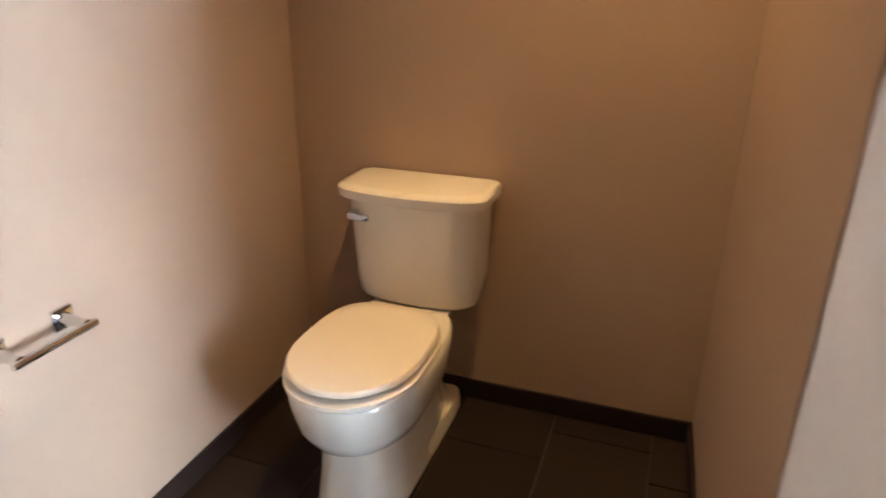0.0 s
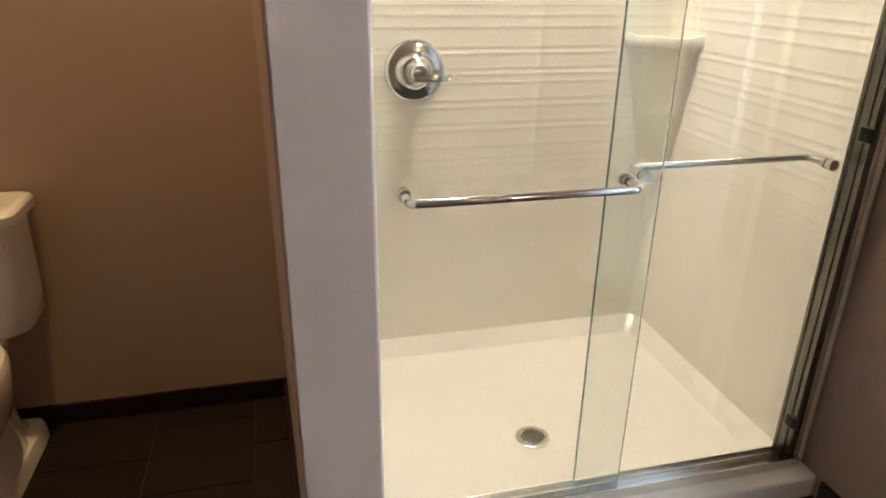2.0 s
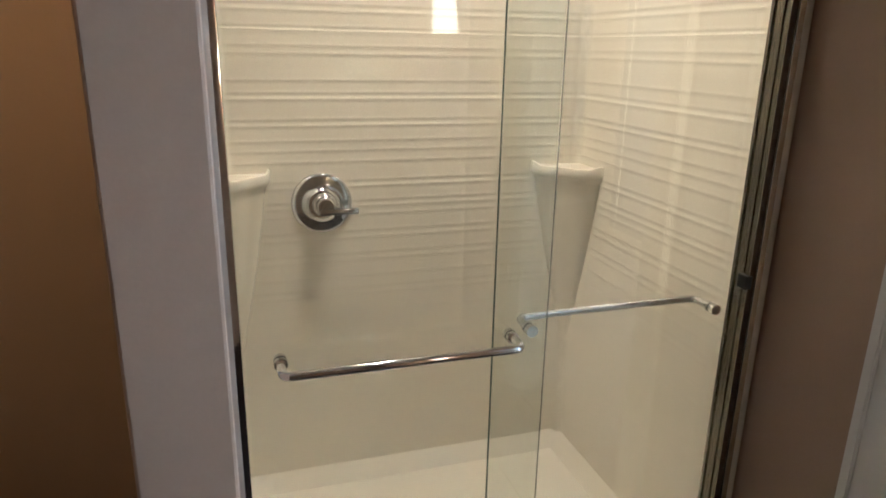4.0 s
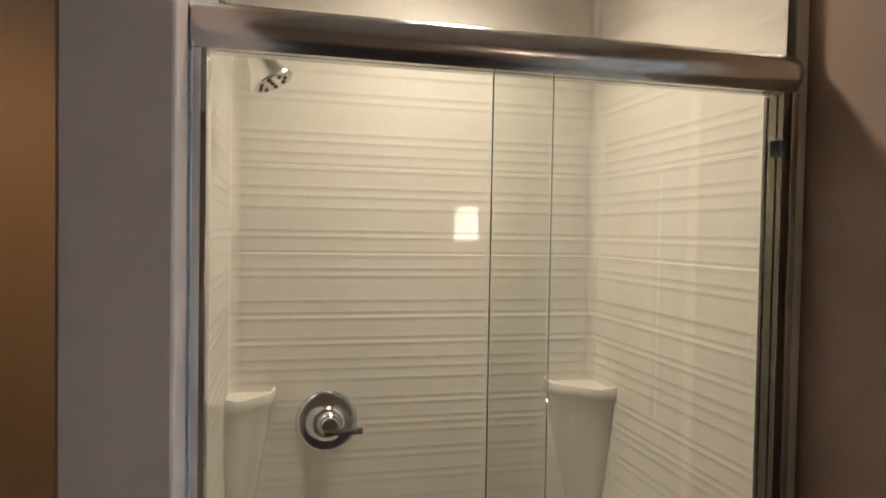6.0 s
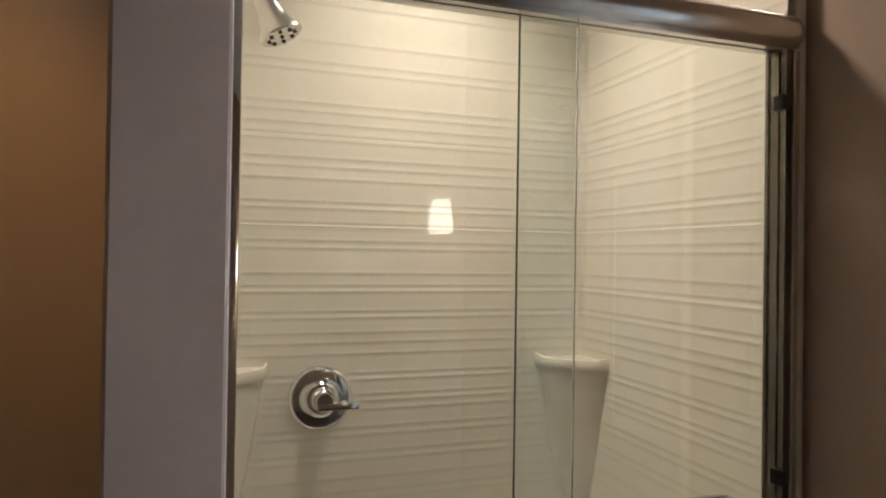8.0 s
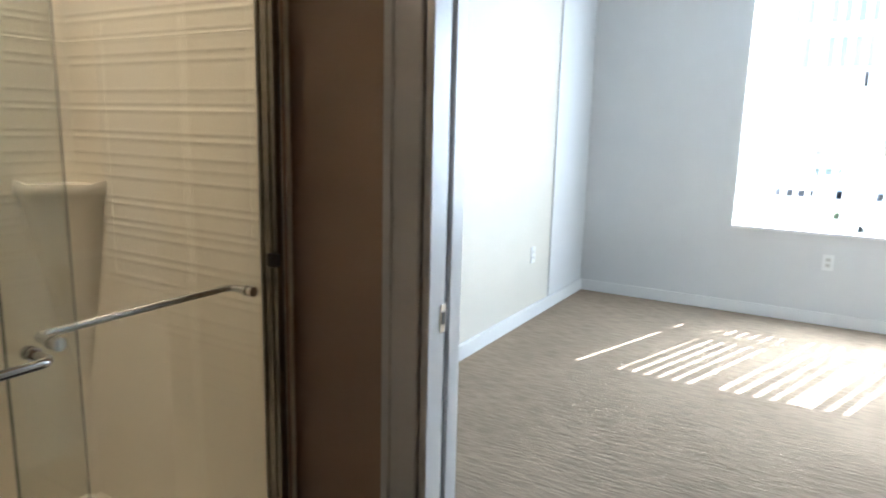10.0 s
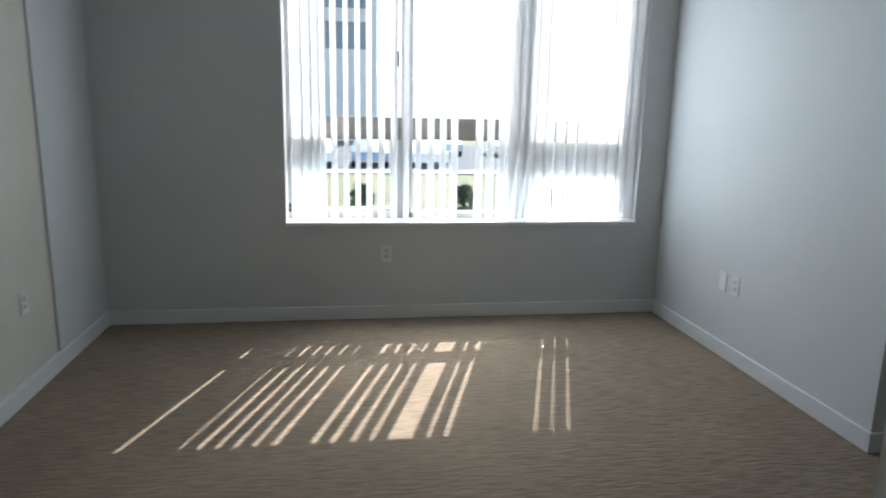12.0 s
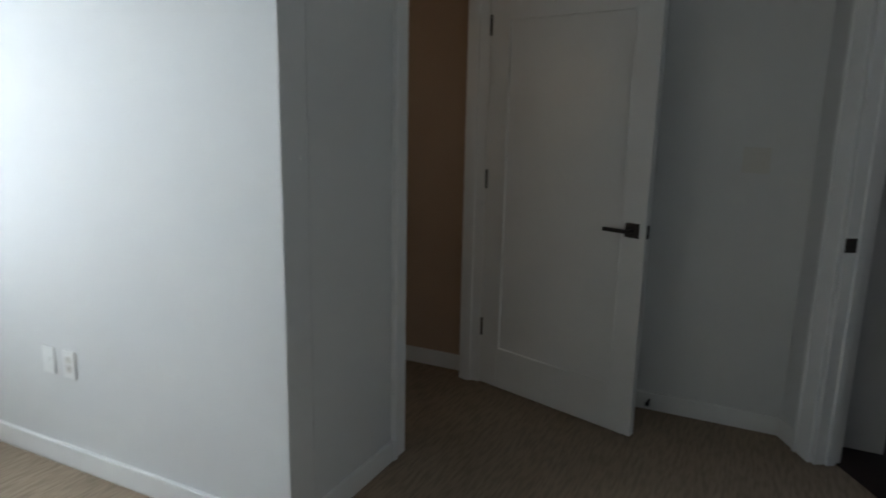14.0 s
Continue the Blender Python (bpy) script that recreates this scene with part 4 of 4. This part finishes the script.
def car_meshes(parent, paint, L=4.4, W=1.78):
    h = W / 2
    prof = [(-L / 2, 0.35), (-L / 2, 0.62), (-L / 2 + 0.05, 0.78), (-1.15, 0.90), (-0.55, 1.38), (-0.2, 1.46), (0.75, 1.44), (1.45, 1.02), (L / 2 - 0.1, 0.95), (L / 2, 0.70), (L / 2, 0.35)]
    rings = []
    for u, k in ((-h, 0.86), (-h + 0.06, 1.0), (h - 0.06, 1.0), (h, 0.86)):
        rings.append([(x * (0.985 if k < 1 else 1), u * (1 if z < 0.95 else 0.84), GZ + 0.2 + (z - 0.2) * (0.985 if k < 1 else 1)) for x, z in prof])
    bm = loft(rings)
    part("body", bm, paint, parent, "", True)
    for sx in (-1, 1):
        b = bmesh.new()
        vs = [b.verts.new((x, sx * (h * 0.90 if z < 1.0 else h * 0.845), GZ + z)) for x, z in ((-1.02, 0.96), (-0.52, 1.33), (0.70, 1.37), (1.25, 1.04))]
        f0 = b.faces.new(vs)
        ex = bmesh.ops.extrude_face_region(b, geom=[f0])
        bmesh.ops.translate(b, verts=[v2 for v2 in ex["geom"] if isinstance(v2, bmesh.types.BMVert)], vec=(0, sx * 0.03, 0))
        part("side_window", b, M_DARKGLASS, parent)
        for wx in (-1.35, 1.35):
            ty = part("wheel", spin([(0.20, -0.10), (0.31, -0.10), (0.33, -0.06), (0.33, 0.06), (0.31, 0.10), (0.20, 0.10)], (wx, sx * (h - 0.09), GZ + 0.34), "y", 20), M_TYRE, parent, "black tyre", True)
            part("rim", spin([(0.20, -0.105), (0.19, 0.105)], (wx, sx * (h - 0.09), GZ + 0.34), "y", 14), M_RIM, ty)
        part("headlight", box(-L / 2 - 0.01, -L / 2 + 0.12, sx * 0.62 - 0.16, sx * 0.62 + 0.16, GZ + 0.64, GZ + 0.76, 0.02), M_PLATE, parent, "clear headlight")


def car(x, y, turn, paint, label):
    t = new("parked_car")
    t.empty_display_size = 0.1
    tagged(t, label, "car", "cars in the parking lot")
    ORIGIN[t] = Vector((0, 0, GZ))
    car_meshes(t, paint)
    t.matrix_basis = pose(x, y, GZ + 0.012, 0, 0, turn)
    return t


car(35.2, 6.2, 3, PAINTS[3], "black parked saloon car facing the lawn")
car(35.4, 3.3, -2, PAINTS[2], "silver parked saloon car facing the lawn")
car(35.1, 0.5, 2, PAINTS[0], "white parked saloon car facing the lawn")
car(35.3, -2.3, -2, PAINTS[1], "blue parked saloon car facing the lawn")
car(35.2, -5.1, 1, PAINTS[0], "white parked saloon car facing the lawn")
car(44.6, -7.6, -3, PAINTS[2], "silver parked saloon car in the far row")
car(44.2, -11.0, 2, PAINTS[0], "white parked saloon car in the far row")


def building(name, x, y0, y1, z1, mat, label, storeys, first, glazing, step, depth=14, glass=M_DARKGLASS):
    t = thing(name, (x + depth / 2, (y0 + y1) / 2, GZ), label, "building")
    part("wall", box(x, x + depth, y0, y1, GZ, z1), mat, t)
    part("roof", box(x - 0.3, x + depth + 0.3, y0 - 0.3, y1 + 0.3, z1, z1 + 0.5), M_CONC, t)
    for s in range(storeys):
        z = first + s * 3.4
        y = y0 + 1.0
        while y + glazing < y1 - 0.5 and z + 2.2 < z1:
            w2 = part("window", box(x - 0.03, x + 0.05, y, y + glazing, z, z + 2.2), glass, t)
            part("frame", boxes((x - 0.08, x - 0.03, y - 0.08, y, z - 0.08, z + 2.28), (x - 0.08, x - 0.03, y + glazing, y + glazing + 0.08, z - 0.08, z + 2.28), (x - 0.08, x - 0.03, y, y + glazing, z - 0.08, z)), M_CONC, w2)
            y += step
    return t


building("office_building", 62, -4.0, 36, 19.5, M_STUCCO, "pale stucco office building across the parking lot", 3, 6.6, 3.4, 4.7)


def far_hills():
    """A low ridge far beyond the parking lot; its pale glow stands in for bright haze."""
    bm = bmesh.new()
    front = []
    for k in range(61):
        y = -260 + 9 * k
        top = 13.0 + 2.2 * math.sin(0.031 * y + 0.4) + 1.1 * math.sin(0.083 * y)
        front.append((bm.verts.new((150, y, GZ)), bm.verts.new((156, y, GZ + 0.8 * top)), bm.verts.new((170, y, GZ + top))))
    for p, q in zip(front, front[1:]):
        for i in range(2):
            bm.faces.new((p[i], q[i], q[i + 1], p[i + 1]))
    return structure("backdrop", bm, emitter("haze_glow", (0.80, 0.93, 0.97), 0.42), "distant ridge, bright haze put in as a pale blue glow", "backdrop", True)


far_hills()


def shrub(x, y, r, h, seed):
    t = thing("shrub", (x, y, GZ), "small dark green shrub on the lawn", "shrub", "shrubs on the lawn")
    rr = random.Random(seed)
    bm = bmesh.new()
    for k in range(6):
        a = rr.uniform(0, 6.28)
        tube([(x, y, GZ), (x + 0.3 * r * math.cos(a), y + 0.3 * r * math.sin(a), GZ + h * 0.5), (x + 0.6 * r * math.cos(a), y + 0.6 * r * math.sin(a), GZ + h * 0.85)], [0.02, 0.014, 0.006], 6, bm)
    part("stem", bm, M_WOOD, t)
    bm = bmesh.new()
    for k in range(760):
        a, e, q3 = rr.uniform(0, 6.28), rr.uniform(-0.55, 1.2), rr.uniform(0.30, 1.0) ** 0.5
        lobe = 0.8 + 0.25 * math.sin(3 * a + seed) + 0.1 * math.sin(7 * a)
        c = Vector((x + r * lobe * q3 * math.cos(a) * math.cos(e), y + r * lobe * q3 * math.sin(a) * math.cos(e), GZ + h * 0.36 + h * 0.58 * q3 * math.sin(e)))
        m = Euler((rr.uniform(0, 6), rr.uniform(0, 6), rr.uniform(0, 6))).to_matrix()
        s = rr.uniform(0.04, 0.08)
        vs = [bm.verts.new(c + m @ Vector(p) * s) for p in ((-1, 0, 0), (0, -0.45, 0.12), (1.2, 0, 0), (0, 0.45, 0.12))]
        bm.faces.new((vs[0], vs[1], vs[2]))
        bm.faces.new((vs[0], vs[2], vs[3]))
    part("foliage", bm, M_LEAF, t)


for k, (x, y, r, h) in enumerate(((20.4, -4.5, 0.42, 0.75), (20.0, -1.5, 0.40, 0.85), (21.4, 1.3, 0.5, 0.7), (20.6, -7.4, 0.45, 0.6), (22.0, 4.0, 0.45, 0.6))):
    shrub(x, y, r, h, k + 3)

# ---- floor tiles ----
TW, TG = 0.305, 0.004


def tile_mesh(w, d):
    bm = box(TG / 2, w - TG / 2, TG / 2, d - TG / 2, -0.008, 0.0, 0.0015, seg=1)
    me = bpy.data.meshes.new("tile")
    bm.to_mesh(me)
    bm.free()
    me.materials.append(M_TILE)
    return me


TILES = {}
xs = [-0.283 + TW * k for k in range(-5, 6)]
for i, x in enumerate(xs):
    x0, x1 = max(x, -1.50), min(x + TW, WX0 + 0.06)
    if x1 - x0 < 0.02:
        continue
    y = 0.51 - TW * 12 + (0.14 if i % 2 == 0 else 0.0)
    while y < 0.75:
        y0, y1 = max(y, -2.2), min(y + TW, 0.75 if x0 < -0.17 else -0.07)
        if y1 - y0 > 0.02:
            key = (round(x1 - x0, 3), round(y1 - y0, 3))
            if key not in TILES:
                TILES[key] = tile_mesh(*key)
            ob = new("tile", TILES[key])
            ob.parent = floor_b
            ob.location = (x0, y0, 0.0)
        y += TW
